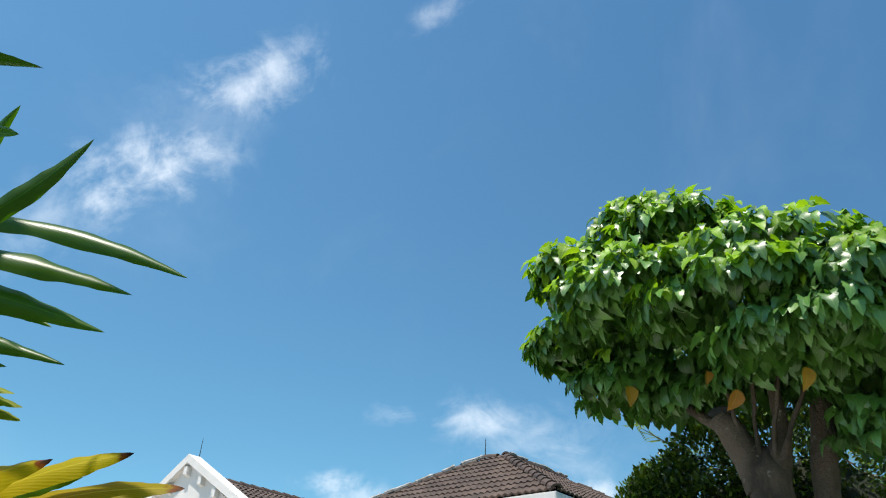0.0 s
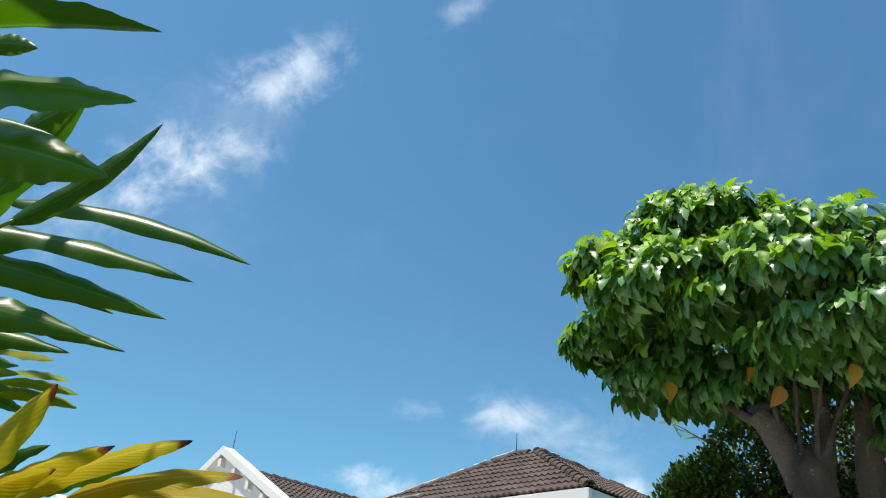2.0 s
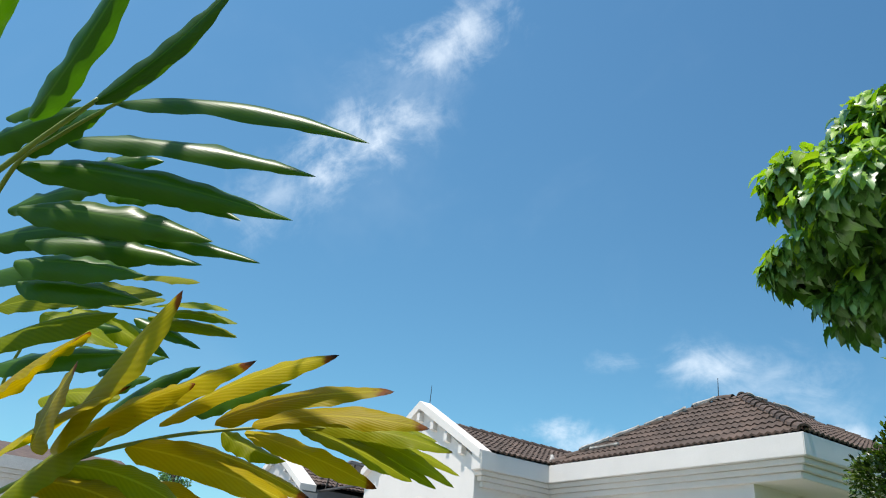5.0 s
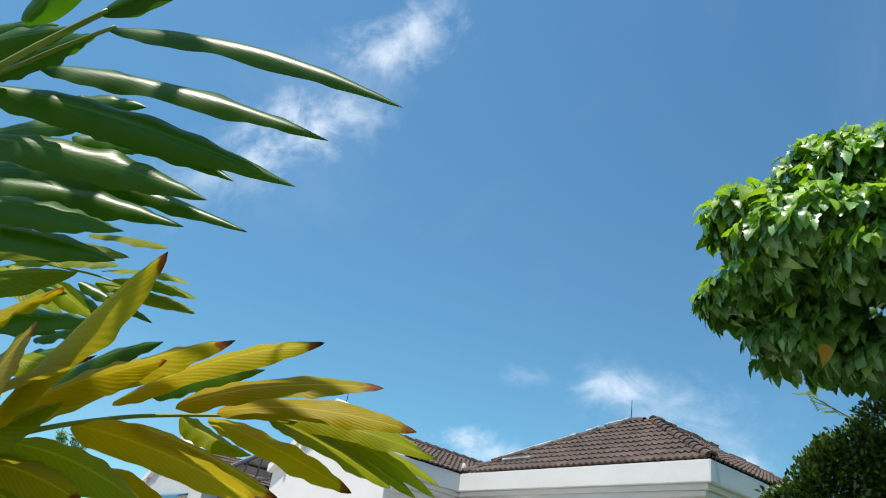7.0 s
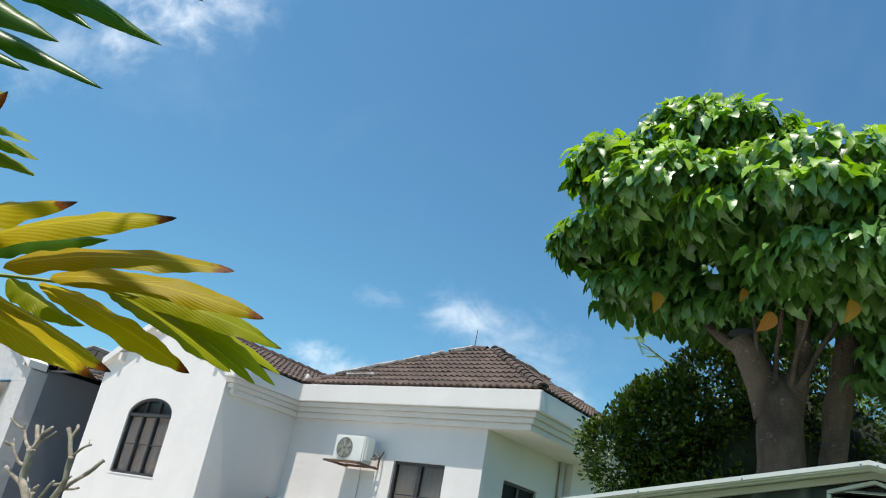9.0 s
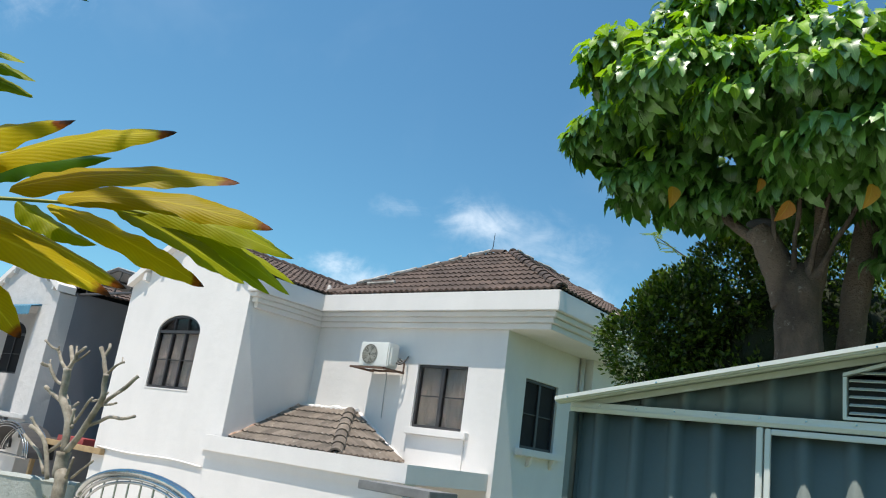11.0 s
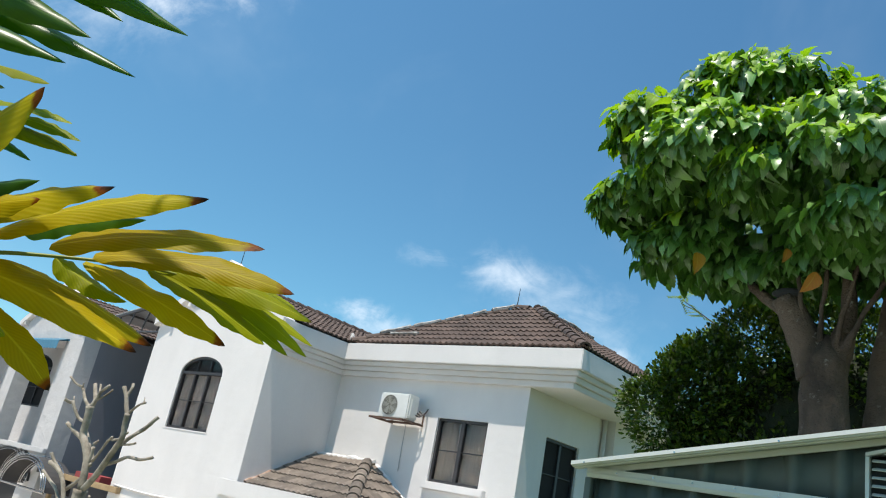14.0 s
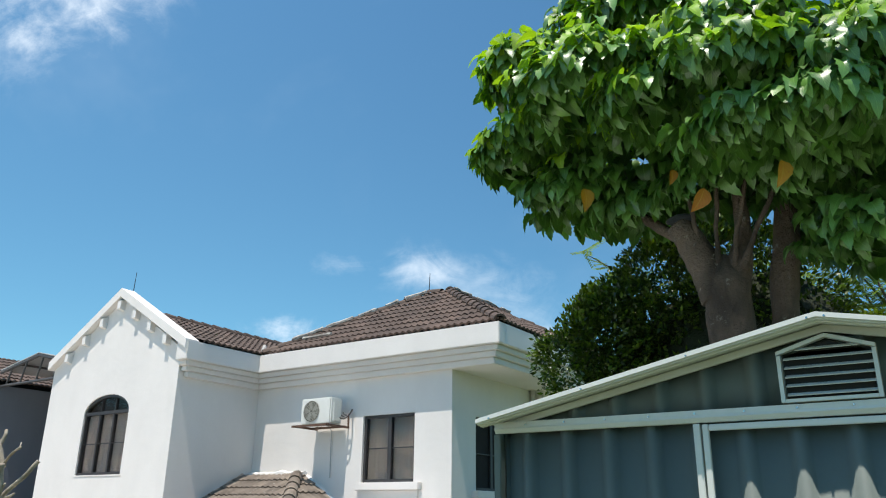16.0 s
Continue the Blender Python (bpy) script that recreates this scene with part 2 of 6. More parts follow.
CAP_GREY = surface("grey_cement", (0.22, 0.22, 0.22), (0.15, 0.15, 0.15), 0.9, 5, 50, 0.4)
BARK = surface("bark", (0.125, 0.088, 0.062), (0.034, 0.024, 0.017), 0.9, 3.4, 34, 1.0, spots=((0.26, 0.24, 0.20), 0.60), streak=0.45, depth=0.04, stain=0.30)
PALE_BARK = surface("pale_bark", (0.38, 0.33, 0.26), (0.17, 0.14, 0.10), 0.85, 9.0, 60, 0.8, stain=0.35)
# unseen ground, made pale to throw light up onto the house fronts
PALE_GROUND = surface("pale_bounce_ground", (0.62, 0.565, 0.49), (0.52, 0.475, 0.41), 0.95, 0.6, 12, 0.6)
# unseen ground by shed and trees, made duller for less bounce
DULL_GROUND = surface("dull_bounce_ground", (0.095, 0.130, 0.050), (0.140, 0.155, 0.075), 0.9, 0.9, 25, 0.8, spots=((0.20, 0.17, 0.11), 0.60), depth=0.03)
BLUE_TIN = surface("blue_tin", (0.055, 0.17, 0.26), (0.09, 0.23, 0.32), 0.5, 3, 50, 0.1)
DARK_TIN = surface("dark_sheet", (0.05, 0.05, 0.055), (0.07, 0.065, 0.06), 0.5, 3, 50, 0.1)
PALE_SHEET = surface("pale_sheet", (0.45, 0.46, 0.47), (0.36, 0.36, 0.37), 0.6, 2, 50, 0.1)
RED_PAINT = surface("red_paint", (0.40, 0.07, 0.07), (0.30, 0.06, 0.06), 0.5, 5, 50, 0.1)
WOOD = surface("raw_timber", (0.42, 0.30, 0.16), (0.30, 0.20, 0.10), 0.8, 6, 60, 0.3)
LEAF_TREE = foliage("tree_leaf", (0.046, 0.126, 0.020), (0.115, 0.235, 0.046), (1.4, 1.7, 0.20), 0.38, 0.14, 0.45, veins=(52.0, 0.9, 0.20), sheen=0.8, ripple=0.12)
LEAF_CROWN = foliage("crown_leaf", (0.046, 0.126, 0.020), (0.115, 0.235, 0.046), (1.4, 1.7, 0.20), 0.38, 0.14, 0.45, island=True, veins=(52.0, 0.9, 0.20), sheen=0.8, ripple=0.12)
# brighter, yellower green of the crown's top: new growth plus painted sunlight
LEAF_LIT_YOUNG = foliage("lit_young_leaf", (0.18, 0.36, 0.024), (0.33, 0.52, 0.034), (1.2, 1.2, 0.3), 0.46, 0.42, 0.25, island=True, veins=(40.0, 1.0, 0.10), sheen=0.4)
LEAF_SERE = foliage("sere_leaf", (0.33, 0.125, 0.008), (0.27, 0.20, 0.012), (1.1, 0.9, 0.2), 0.55, 0.35, 0.25, veins=(34.0, 1.0, 0.10), patch=((0.22, 0.09, 0.02), 0.58))
LEAF_BUSH = foliage("shrub_leaf", (0.017, 0.045, 0.006), (0.115, 0.180, 0.016), (1.3, 1.4, 0.2), 0.34, 0.24, 0.60, island=True, sheen=0.42)
LEAF_BRIGHT = foliage("feathery_leaf", (0.13, 0.22, 0.02), (0.22, 0.31, 0.03), (1.1, 1.1, 0.3), 0.5, 0.4, 0.3, island=True)
LEAF_GINGER = foliage("ginger_leaf", (0.034, 0.094, 0.002), (0.062, 0.138, 0.003), (1.9, 2.2, 0.05), 0.36, 0.32, 0.20, veins=(110.0, 0.55, 0.03), sheen=0.48, ripple=0.03)
LEAF_OLIVE = foliage("olive_leaf", (0.175, 0.215, 0.005), (0.30, 0.30, 0.008), (1.35, 1.45, 0.10), 0.42, 0.42, 0.18, veins=(110.0, 0.55, 0.08), ripple=0.14, tip=((0.16, 0.08, 0.02), 1.03), sheen=0.12)
LEAF_YELLOW = foliage("yellow_leaf", (0.37, 0.280, 0.003), (0.45, 0.385, 0.008), (1.30, 1.10, 0.10), 0.45, 0.45, 0.18, veins=(110.0, 0.55, 0.08), ripple=0.14, tip=((0.20, 0.055, 0.004), 0.95), patch=((0.42, 0.13, 0.003), 0.66), sheen=0.12)
# near-black green: the shade inside the shrub put into a colour
CORE_SHADE = surface("shrub_core_shade", (0.010, 0.016, 0.006), (0.016, 0.026, 0.008), 0.9, 8, 60, 0.8, depth=0.03)
STALK = surface("green_stalk", (0.16, 0.22, 0.03), (0.28, 0.29, 0.05), 0.45, 12, 70, 0.1)

# ---------- mesh helpers ----------


def part(name, bm, material, parent=None, label="", smooth=False):
    """Links a bmesh as one mesh object, under a thing or under a part."""
    me = bpy.data.meshes.new(name)
    bm.normal_update()
    bm.to_mesh(me)
    bm.free()
    me.materials.append(material)
    if smooth:
        me.shade_smooth()
    ob = new(name, me)
    ob.parent = parent
    if parent is not None and parent.parent is None:
        ob.matrix_parent_inverse = Matrix.Translation(-parent.location)
    if label:
        tagged(ob, label)
    return ob


def thing(name, label, category, place=(0, 0, 0), group="", kind=""):
    return tagged(_at(new(name), place), label, category, group, kind)


def _at(ob, place):
    ob.location = place
    return ob


def box(bm, x0, x1, y0, y1, z0, z1, bevel=0.0):
    v = [bm.verts.new(p) for p in ((x0, y0, z0), (x1, y0, z0), (x1, y1, z0), (x0, y1, z0), (x0, y0, z1), (x1, y0, z1), (x1, y1, z1), (x0, y1, z1))]
    faces = [bm.faces.new([v[i] for i in f]) for f in ((3, 2, 1, 0), (4, 5, 6, 7), (0, 1, 5, 4), (1, 2, 6, 5), (2, 3, 7, 6), (3, 0, 4, 7))]
    if bevel:
        edges = {e for f in faces for e in f.edges}
        bmesh.ops.bevel(bm, geom=list(edges), offset=bevel, segments=2, affect="EDGES")
    return bm


def boxed(*sizes, bevel=0.0):
    return box(bmesh.new(), *sizes, bevel=bevel)


def prism(bm, outline, lift):
    """A solid from a flat outline (3D points) and the vector by which it is drawn out."""
    low = [bm.verts.new(p) for p in outline]
    high = [bm.verts.new(Vector(p) + Vector(lift)) for p in outline]
    bm.faces.new(low[::-1])
    bm.faces.new(high)
    for i in range(len(low)):
        j = (i + 1) % len(low)
        bm.faces.new((low[i], low[j], high[j], high[i]))
    bmesh.ops.recalc_face_normals(bm, faces=bm.faces[:])
    return bm


def tube(bm, points, radii, sides=8, cap=True):
    """A round, tapering limb along points."""
    pts = [Vector(p) for p in points]
    rings, side = [], Vector((0.31, 0.17, 0.93))
    for i, p in enumerate(pts):
        way = (pts[min(i + 1, len(pts) - 1)] - pts[max(i - 1, 0)]).normalized()
        side = (side - way * side.dot(way))
        side = side.normalized() if side.length > 1e-4 else way.orthogonal().normalized()
        other = way.cross(side)
        r = radii[i] if isinstance(radii, (list, tuple)) else radii
        rings.append([bm.verts.new(p + r * (math.cos(a) * side + math.sin(a) * other)) for a in (2 * math.pi * k / sides for k in range(sides))])
    for a, b in zip(rings, rings[1:]):
        for k in range(sides):
            bm.faces.new((a[k], a[(k + 1) % sides], b[(k + 1) % sides], b[k]))
    if cap:
        bm.faces.new(rings[0][::-1])
        bm.faces.new(rings[-1])
    return bm


def bend(points, steps=5):
    """A smooth curve through points."""
    pts = [Vector(p) for p in points]
    out = []
    for i in range(len(pts) - 1):
        a, b, c, d = pts[max(i - 1, 0)], pts[i], pts[i + 1], pts[min(i + 2, len(pts) - 1)]
        for k in range(steps):
            s = k / steps
            out.append(0.5 * ((2 * b) + (c - a) * s + (2 * a - 5 * b + 4 * c - d) * s * s + (3 * b - a - 3 * c + d) * s ** 3))
    return out + [pts[-1]]


def pierced(bm, xs, zs, holes, y0, y1, axis="y"):
    """A wall slab over the cells of xs and zs, without the cells in holes. axis y: it faces -y; axis x: xs run along y."""
    put = (lambda a, d, z: (a, d, z)) if axis == "y" else (lambda a, d, z: (d, a, z))
    at = {}

    def vert(i, k, s):
        if (i, k, s) not in at:
            at[i, k, s] = bm.verts.new(put(xs[i], (y0, y1)[s], zs[k]))
        return at[i, k, s]

    solid = {(i, k) for i in range(len(xs) - 1) for k in range(len(zs) - 1)} - set(holes)
    for i, k in solid:
        for s in (0, 1):
            bm.faces.new((vert(i, k, s), vert(i + 1, k, s), vert(i + 1, k + 1, s), vert(i, k + 1, s)))
        for di, dk, a, b in ((-1, 0, (0, 0), (0, 1)), (1, 0, (1, 0), (1, 1)), (0, -1, (0, 0), (1, 0)), (0, 1, (0, 1), (1, 1))):
            if (i + di, k + dk) not in solid:
                p, q = (i + a[0], k + a[1]), (i + b[0], k + b[1])
                bm.faces.new((vert(*p, 0), vert(*q, 0), vert(*q, 1), vert(*p, 1)))
    bmesh.ops.recalc_face_normals(bm, faces=bm.faces[:])
    return bm

# ---------- ground ----------
YARD, LOW = 0.25, -1.75


def ground_height(x, y):
    drop = min(1.0, max(0.0, (y - 6.9 - 0.02 * x) / 1.2)) if x > -6.5 else min(1.0, max(0.0, (-6.5 - x) / 1.0 + (y - 6.9)))
    s = max(drop, min(1.0, max(0.0, (-6.5 - x) / 1.2)))
    return YARD + (LOW - YARD) * s * s * (3 - 2 * s)


def build_ground():
    bm = bmesh.new()
    line = [-1500, -600, -200, -80, -40] + [-30 + 0.75 * i for i in range(80)] + [40, 80, 200, 600, 1500]
    grid = [[bm.verts.new((x, y, ground_height(x, y) + 0.03 * noise.noise((x, y, 0)))) for x in line] for y in line]
    for a, b in zip(grid, grid[1:]):
        for i in range(len(line) - 1):
            f = bm.faces.new((a[i], a[i + 1], b[i + 1], b[i]))
            # the split between pale and dull is invented to steer the bounce
            f.material_index = 1 if line[i] > -7.6 else 0
    ob = part("ground", bm, PALE_GROUND, smooth=True)
    ob.data.materials.append(DULL_GROUND)
    tagged(ob, "unseen stepped ground, pale before the houses and dull by the shed for bounce light", "ground", kind="structure")


build_ground()

# ---------- roofs ----------


def tile_mesh(wide, long, material):
    """One interlocking concrete tile: two rolls, a butt edge at its foot."""
    prof = [(u, 0.020 * (1 - math.cos(4 * math.pi * u))) for u in (0.0, 0.125, 0.25, 0.375, 0.5, 0.625, 0.75, 0.875, 1.0)]
    bm = bmesh.new()
    foot = [bm.verts.new((u * wide, 0, h + 0.036)) for u, h in prof]
    head = [bm.verts.new((u * wide, long, h)) for u, h in prof]
    under = [bm.verts.new((u * wide, 0.004, h - 0.006)) for u, h in prof]
    for i in range(len(prof) - 1):
        bm.faces.new((foot[i], foot[i + 1], head[i + 1], head[i]))
        bm.faces.new((under[i], under[i + 1], foot[i + 1], foot[i]))
    me = bpy.data.meshes.new("roof_tile")
    bm.to_mesh(me)
    bm.free()
    me.materials.append(material)
    return me


def tiled_slope(parent, origin, along, up, length, rise, inside, material, wide=0.30, course=0.33):
    """Lays tiles on a slope. inside: half planes (a, b, c) of the slope's own metres, kept where a*u + b*v <= c."""
    u, v = Vector(along).normalized(), Vector(up).normalized()
    frame_m = Matrix((u, v, u.cross(v))).transposed().to_4x4()
    frame_m.translation = Vector(origin)
    whole = tile_mesh(wide, course * 1.16, material)
    for k in range(math.ceil(rise / course)):
        for i in range(-1, math.ceil(length / wide) + 1):
            x, y = i * wide, k * course
            corners = [(x, y), (x + wide, y), (x, y + course), (x + wide, y + course)]
            out = [[a * p + b * q > c + 1e-6 for p, q in corners] for a, b, c in inside]
            if any(all(o) for o in out):
                continue
            me = whole
            if any(any(o) for o in out):
                bm = bmesh.new()
                bm.from_mesh(whole)
                for a, b, c in inside:
                    size = math.hypot(a, b)
                    d = (c - a * x - b * y) / size
                    n = Vector((a / size, b / size, 0))
                    bmesh.ops.bisect_plane(bm, geom=bm.verts[:] + bm.edges[:] + bm.faces[:], plane_co=n * d, plane_no=n, clear_outer=True)
                if not bm.faces:
                    bm.free()
                    continue
                me = bpy.data.meshes.new("cut_tile")
                bm.to_mesh(me)
                bm.free()
                me.materials.append(material)
            ob = new("roof_tile", me)
            ob.parent = parent
            ob.matrix_local = frame_m @ pose(x + random.uniform(-0.004, 0.004), y + random.uniform(-0.006, 0.006), 0.012 + random.uniform(0, 0.006), random.uniform(-0.6, 0.6), 0, random.uniform(-0.5, 0.5))


def ridge_caps(parent, a, b, material, size=0.11, step=0.34):
    """Half-round capping tiles along a ridge or hip, each lapping the one below."""
    a, b = Vector(a), Vector(b)
    way = (b - a).normalized()
    side = way.cross(Vector((0, 0, 1))).normalized()
    top = side.cross(way)
    bm = bmesh.new()
    arc = [math.pi * k / 6 for k in range(7)]
    low = [bm.verts.new((1.08 * size * math.cos(t), 0, 0.9 * size * math.sin(t) + 0.02)) for t in arc]
    high = [bm.verts.new((0.95 * size * math.cos(t), step * 1.12, 0.8 * size * math.sin(t))) for t in arc]
    edge = [bm.verts.new((0.92 * size * math.cos(t), 0.003, 0.72 * size * math.sin(t))) for t in arc]
    for i in range(6):
        bm.faces.new((low[i], low[i + 1], high[i + 1], high[i]))
        bm.faces.new((edge[i], edge[i + 1], low[i + 1], low[i]))
    me = bpy.data.meshes.new("ridge_cap")
    bm.to_mesh(me)
    bm.free()
    me.materials.append(material)
    m = Matrix((side, way, top)).transposed().to_4x4()
    for k in range(int((b - a).length / step)):
        ob = new("ridge_cap", me)
        ob.parent = parent
        m.translation = a + way * (k * step)
        ob.matrix_local = m @ pose(random.uniform(-0.008, 0.008), 0, 0.02, 0, random.uniform(-3, 3), random.uniform(-2, 2))


def mortar_strip(parent, a, b, size, seed, material=None):
    """A ragged bed of mortar squeezed out along a line."""
    a, b = Vector(a), Vector(b)
    n = max(6, int((b - a).length / 0.09))
    pts, radii = [], []
    for i in range(n + 1):
        w = noise.noise((i * 0.37, seed, 0.2))
        pts.append(a.lerp(b, i / n) + Vector((0.02 * w, 0.02 * noise.noise((i * 0.5, seed, 3.0)), 0.015 * w)))
        radii.append(size * (0.75 + 0.7 * abs(noise.noise((i * 0.31, seed, 7.0)))))
    return part("mortar", tube(bmesh.new(), pts, radii, 6), material or MORTAR, parent)


# ---------- windows ----------


def casement(parent, x0, x1, z0, z1, y, axis="y", columns=2, rails=(0.5,), arch=0.0, shade=True, out=-1):
    """A dark framed window in a wall that faces -y (axis y) or +x (axis x): outer frame, bars, panes and a curtain behind."""
    place = (lambda a, d, z: (a, y + d, z)) if axis == "y" else (lambda a, d, z: (y - d, a, z))
    # back plate in near-black paints the unlit room behind the panes
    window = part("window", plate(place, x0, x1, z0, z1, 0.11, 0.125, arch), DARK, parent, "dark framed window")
    window.name = "window"

    def bar(name, a0, a1, h0, h1, d0, d1, bevel=0.006):
        ps = [place(a, d, h) for a in (a0, a1) for d in (d0, d1) for h in (h0, h1)]
        lo, hi = [min(p[i] for p in ps) for i in range(3)], [max(p[i] for p in ps) for i in range(3)]
        return part(name, boxed(lo[0], hi[0], lo[1], hi[1], lo[2], hi[2], bevel=bevel), FRAME, window)

    t = 0.055
    spring = z1 - arch
    bar("frame_side", x0, x0 + t, z0, spring, 0.0, 0.09)
    bar("frame_side", x1 - t, x1, z0, spring, 0.0, 0.09)
    bar("frame_rail", x0 + t, x1 - t, z0, z0 + t, 0.0, 0.09)
    if arch:
        part("arched_head", arch_ring(place, x0, x1, spring, arch, t, 0.0, 0.09), FRAME, window)
        bar("frame_rail", x0 + t, x1 - t, spring - 0.035, spring + 0.035, 0.0, 0.09)
    else:
        bar("frame_rail", x0 + t, x1 - t, z1 - t, z1, 0.0, 0.09)
    wide = (x1 - x0 - 2 * t) / columns
    for c in range(1, columns):
        xm = x0 + t + c * wide
        high = z1 - t if not arch else spring - 0.035
        m = 0.045 if columns == 2 else 0.028
        bar("mullion", xm - m, xm + m, z0 + t, high, 0.004, 0.085)
        if arch:
            f = (xm - (x0 + x1) / 2) / ((x1 - x0) / 2)
            bar("mullion", xm - 0.014, xm + 0.014, spring + 0.035, spring + arch * math.sqrt(1 - f * f) - t * 0.8, 0.01, 0.08)
    for r in rails:
        zr = z0 + r * (spring - z0)
        for c in range(columns):
            bar("glazing_bar", x0 + t + c * wide + 0.03, x0 + t + (c + 1) * wide - 0.03, zr - 0.010, zr + 0.010, 0.012, 0.05, 0.003)
    part("pane", plate(place, x0 + 0.02, x1 - 0.02, z0 + 0.02, z1 - 0.02, 0.050, 0.056, arch), PANE if shade else DARK_PANE, window)
    if shade:
        bm = bmesh.new()
        steps = 40
        rows = [[bm.verts.new(place(x0 + (x1 - x0) * i / steps, 0.092 + 0.010 * math.sin(i * 1.9) * math.cos(i * 0.37), z)) for i in range(steps + 1)] for z in (z0, z0 + (spring - z0) * 0.5, spring)]
        for a, b in zip(rows, rows[1:]):
            for i in range(steps):
                bm.faces.new((a[i], a[i + 1], b[i + 1], b[i]))
        part("curtain", bm, CURTAIN, window, smooth=True)
    return window


def plate(place, x0, x1, z0, z1, d0, d1, arch=0.0):
    outline = [(x0, z0), (x1, z0)]
    if arch:
        mid, half, spring = (x0 + x1) / 2, (x1 - x0) / 2, z1 - arch
        outline += [(mid + half * math.cos(math.pi * k / 16), spring + arch * math.sin(math.pi * k / 16)) for k in range(17)]
    else:
        outline += [(x1, z1), (x0, z1)]
    lift = Vector(place(0, d1, 0)) - Vector(place(0, d0, 0))
    return prism(bmesh.new(), [place(a, d0, h) for a, h in outline], lift)


def arch_fill(win, arch, y0, y1):
    """The two spandrels over an arched window, set into a square opening."""
    a0, a1, _, top = win
    mid, half, spring = (a0 + a1) / 2, (a1 - a0) / 2, top - arch
    bm = bmesh.new()
    for s in (-1, 1):
        arc = [(mid + s * half * math.cos(math.pi * k / 20), y0, spring + arch * math.sin(math.pi * k / 20)) for k in range(11)]
        prism(bm, arc + [(mid + s * half, y0, top)], (0, y1 - y0, 0))
    return bm


def arch_ring(place, x0, x1, spring, arch, t, d0, d1):
    bm = bmesh.new()
    mid, half = (x0 + x1) / 2, (x1 - x0) / 2
    loops = []
    for d, s in ((d0, 0), (d0, t), (d1, t), (d1, 0)):
        loops.append([bm.verts.new(place(mid + (half - s) * math.cos(math.pi * k / 16), d, spring + (arch - s) * math.sin(math.pi * k / 16))) for k in range(17)])
    for a, b in zip(loops, loops[1:] + loops[:1]):
        for k in range(16):
            bm.faces.new((a[k], a[k + 1], b[k + 1], b[k]))
    for k in (0, 16):
        bm.faces.new([l[k] for l in loops])
    bmesh.ops.recalc_face_normals(bm, faces=bm.faces[:])
    return bm


# ---------- the white house ----------
FRONT, GABLE_Y = 13.0, 10.85          # faces of the recessed front wall and of the gabled wing
LEFT, INNER, RIGHT = -18.08, -13.48, -8.33
EAVE, SOFFIT = 4.98, 4.29
house = thing("house", "white plastered two-storey house with brown tiled hip roofs", "house", (-13.0, 14.0, LOW))


def gable_wall(parent, x0, x1, y, eave, peak, win, arch_rise, base, name="gable_wall", thick=0.2):
    """A gabled front wall with one arched opening win = (x0, x1, z0, z1)."""
    bm = bmesh.new()
    a0, a1, b0, b1 = win
    spring, mid, half = b1 - arch_rise, (a0 + a1) / 2, (a1 - a0) / 2
    apex = (x0 + x1) / 2
    roof = lambda x: eave + (peak - eave) * (1 - abs(x - apex) / ((x1 - x0) / 2))
    arc = [(mid - half * math.cos(math.pi * k / 20), spring + arch_rise * math.sin(math.pi * k / 20)) for k in range(21)]
    arc = arc if arch_rise else [(a0, b1), (a1, b1)]
    rings = []
    left = [(x0, base), (a0, base), (a0, b0), (a0, arc[0][1]), (a0, roof(a0)), (x0, eave)]
    right = [(a1, base), (x1, base), (x1, eave), (a1, roof(a1)), (a1, arc[-1][1]), (a1, b0)]
    below = [(a0, base), (a1, base), (a1, b0), (a0, b0)]
    for ring in (left, right, below):
        rings.append(ring)
    for p, q in zip(arc, arc[1:]):
        top = [(q[0], roof(q[0])), (p[0], roof(p[0]))]
        if p[0] < apex < q[0]:
            top.insert(1, (apex, peak))
        rings.append([p, q] + top)
    for ring in rings:
        prism(bm, [(a, y, h) for a, h in ring], (0, thick, 0))
    bmesh.ops.remove_doubles(bm, verts=bm.verts[:], dist=0.001)
    bm.verts.index_update()
    twin = {}
    for f in bm.faces:
        twin.setdefault(frozenset(v.index for v in f.verts), []).append(f)
    bmesh.ops.delete(bm, geom=[f for fs in twin.values() if len(fs) > 1 for f in fs], context="FACES_ONLY")
    bmesh.ops.recalc_face_normals(bm, faces=bm.faces[:])
    return part(name, bm, PLASTER, parent)


def raking_board(parent, x0, x1, y0, y1, eave, peak, depth=0.20):
    apex = (x0 + x1) / 2
    for side, end in ((-1, x0), (1, x1)):
        part("raking_coping", prism(bmesh.new(), [(end, y0, eave), (apex, y0, peak), (apex, y0, peak - depth), (end, y0, eave - depth)], (0, y1 - y0, 0)), PLASTER, parent)


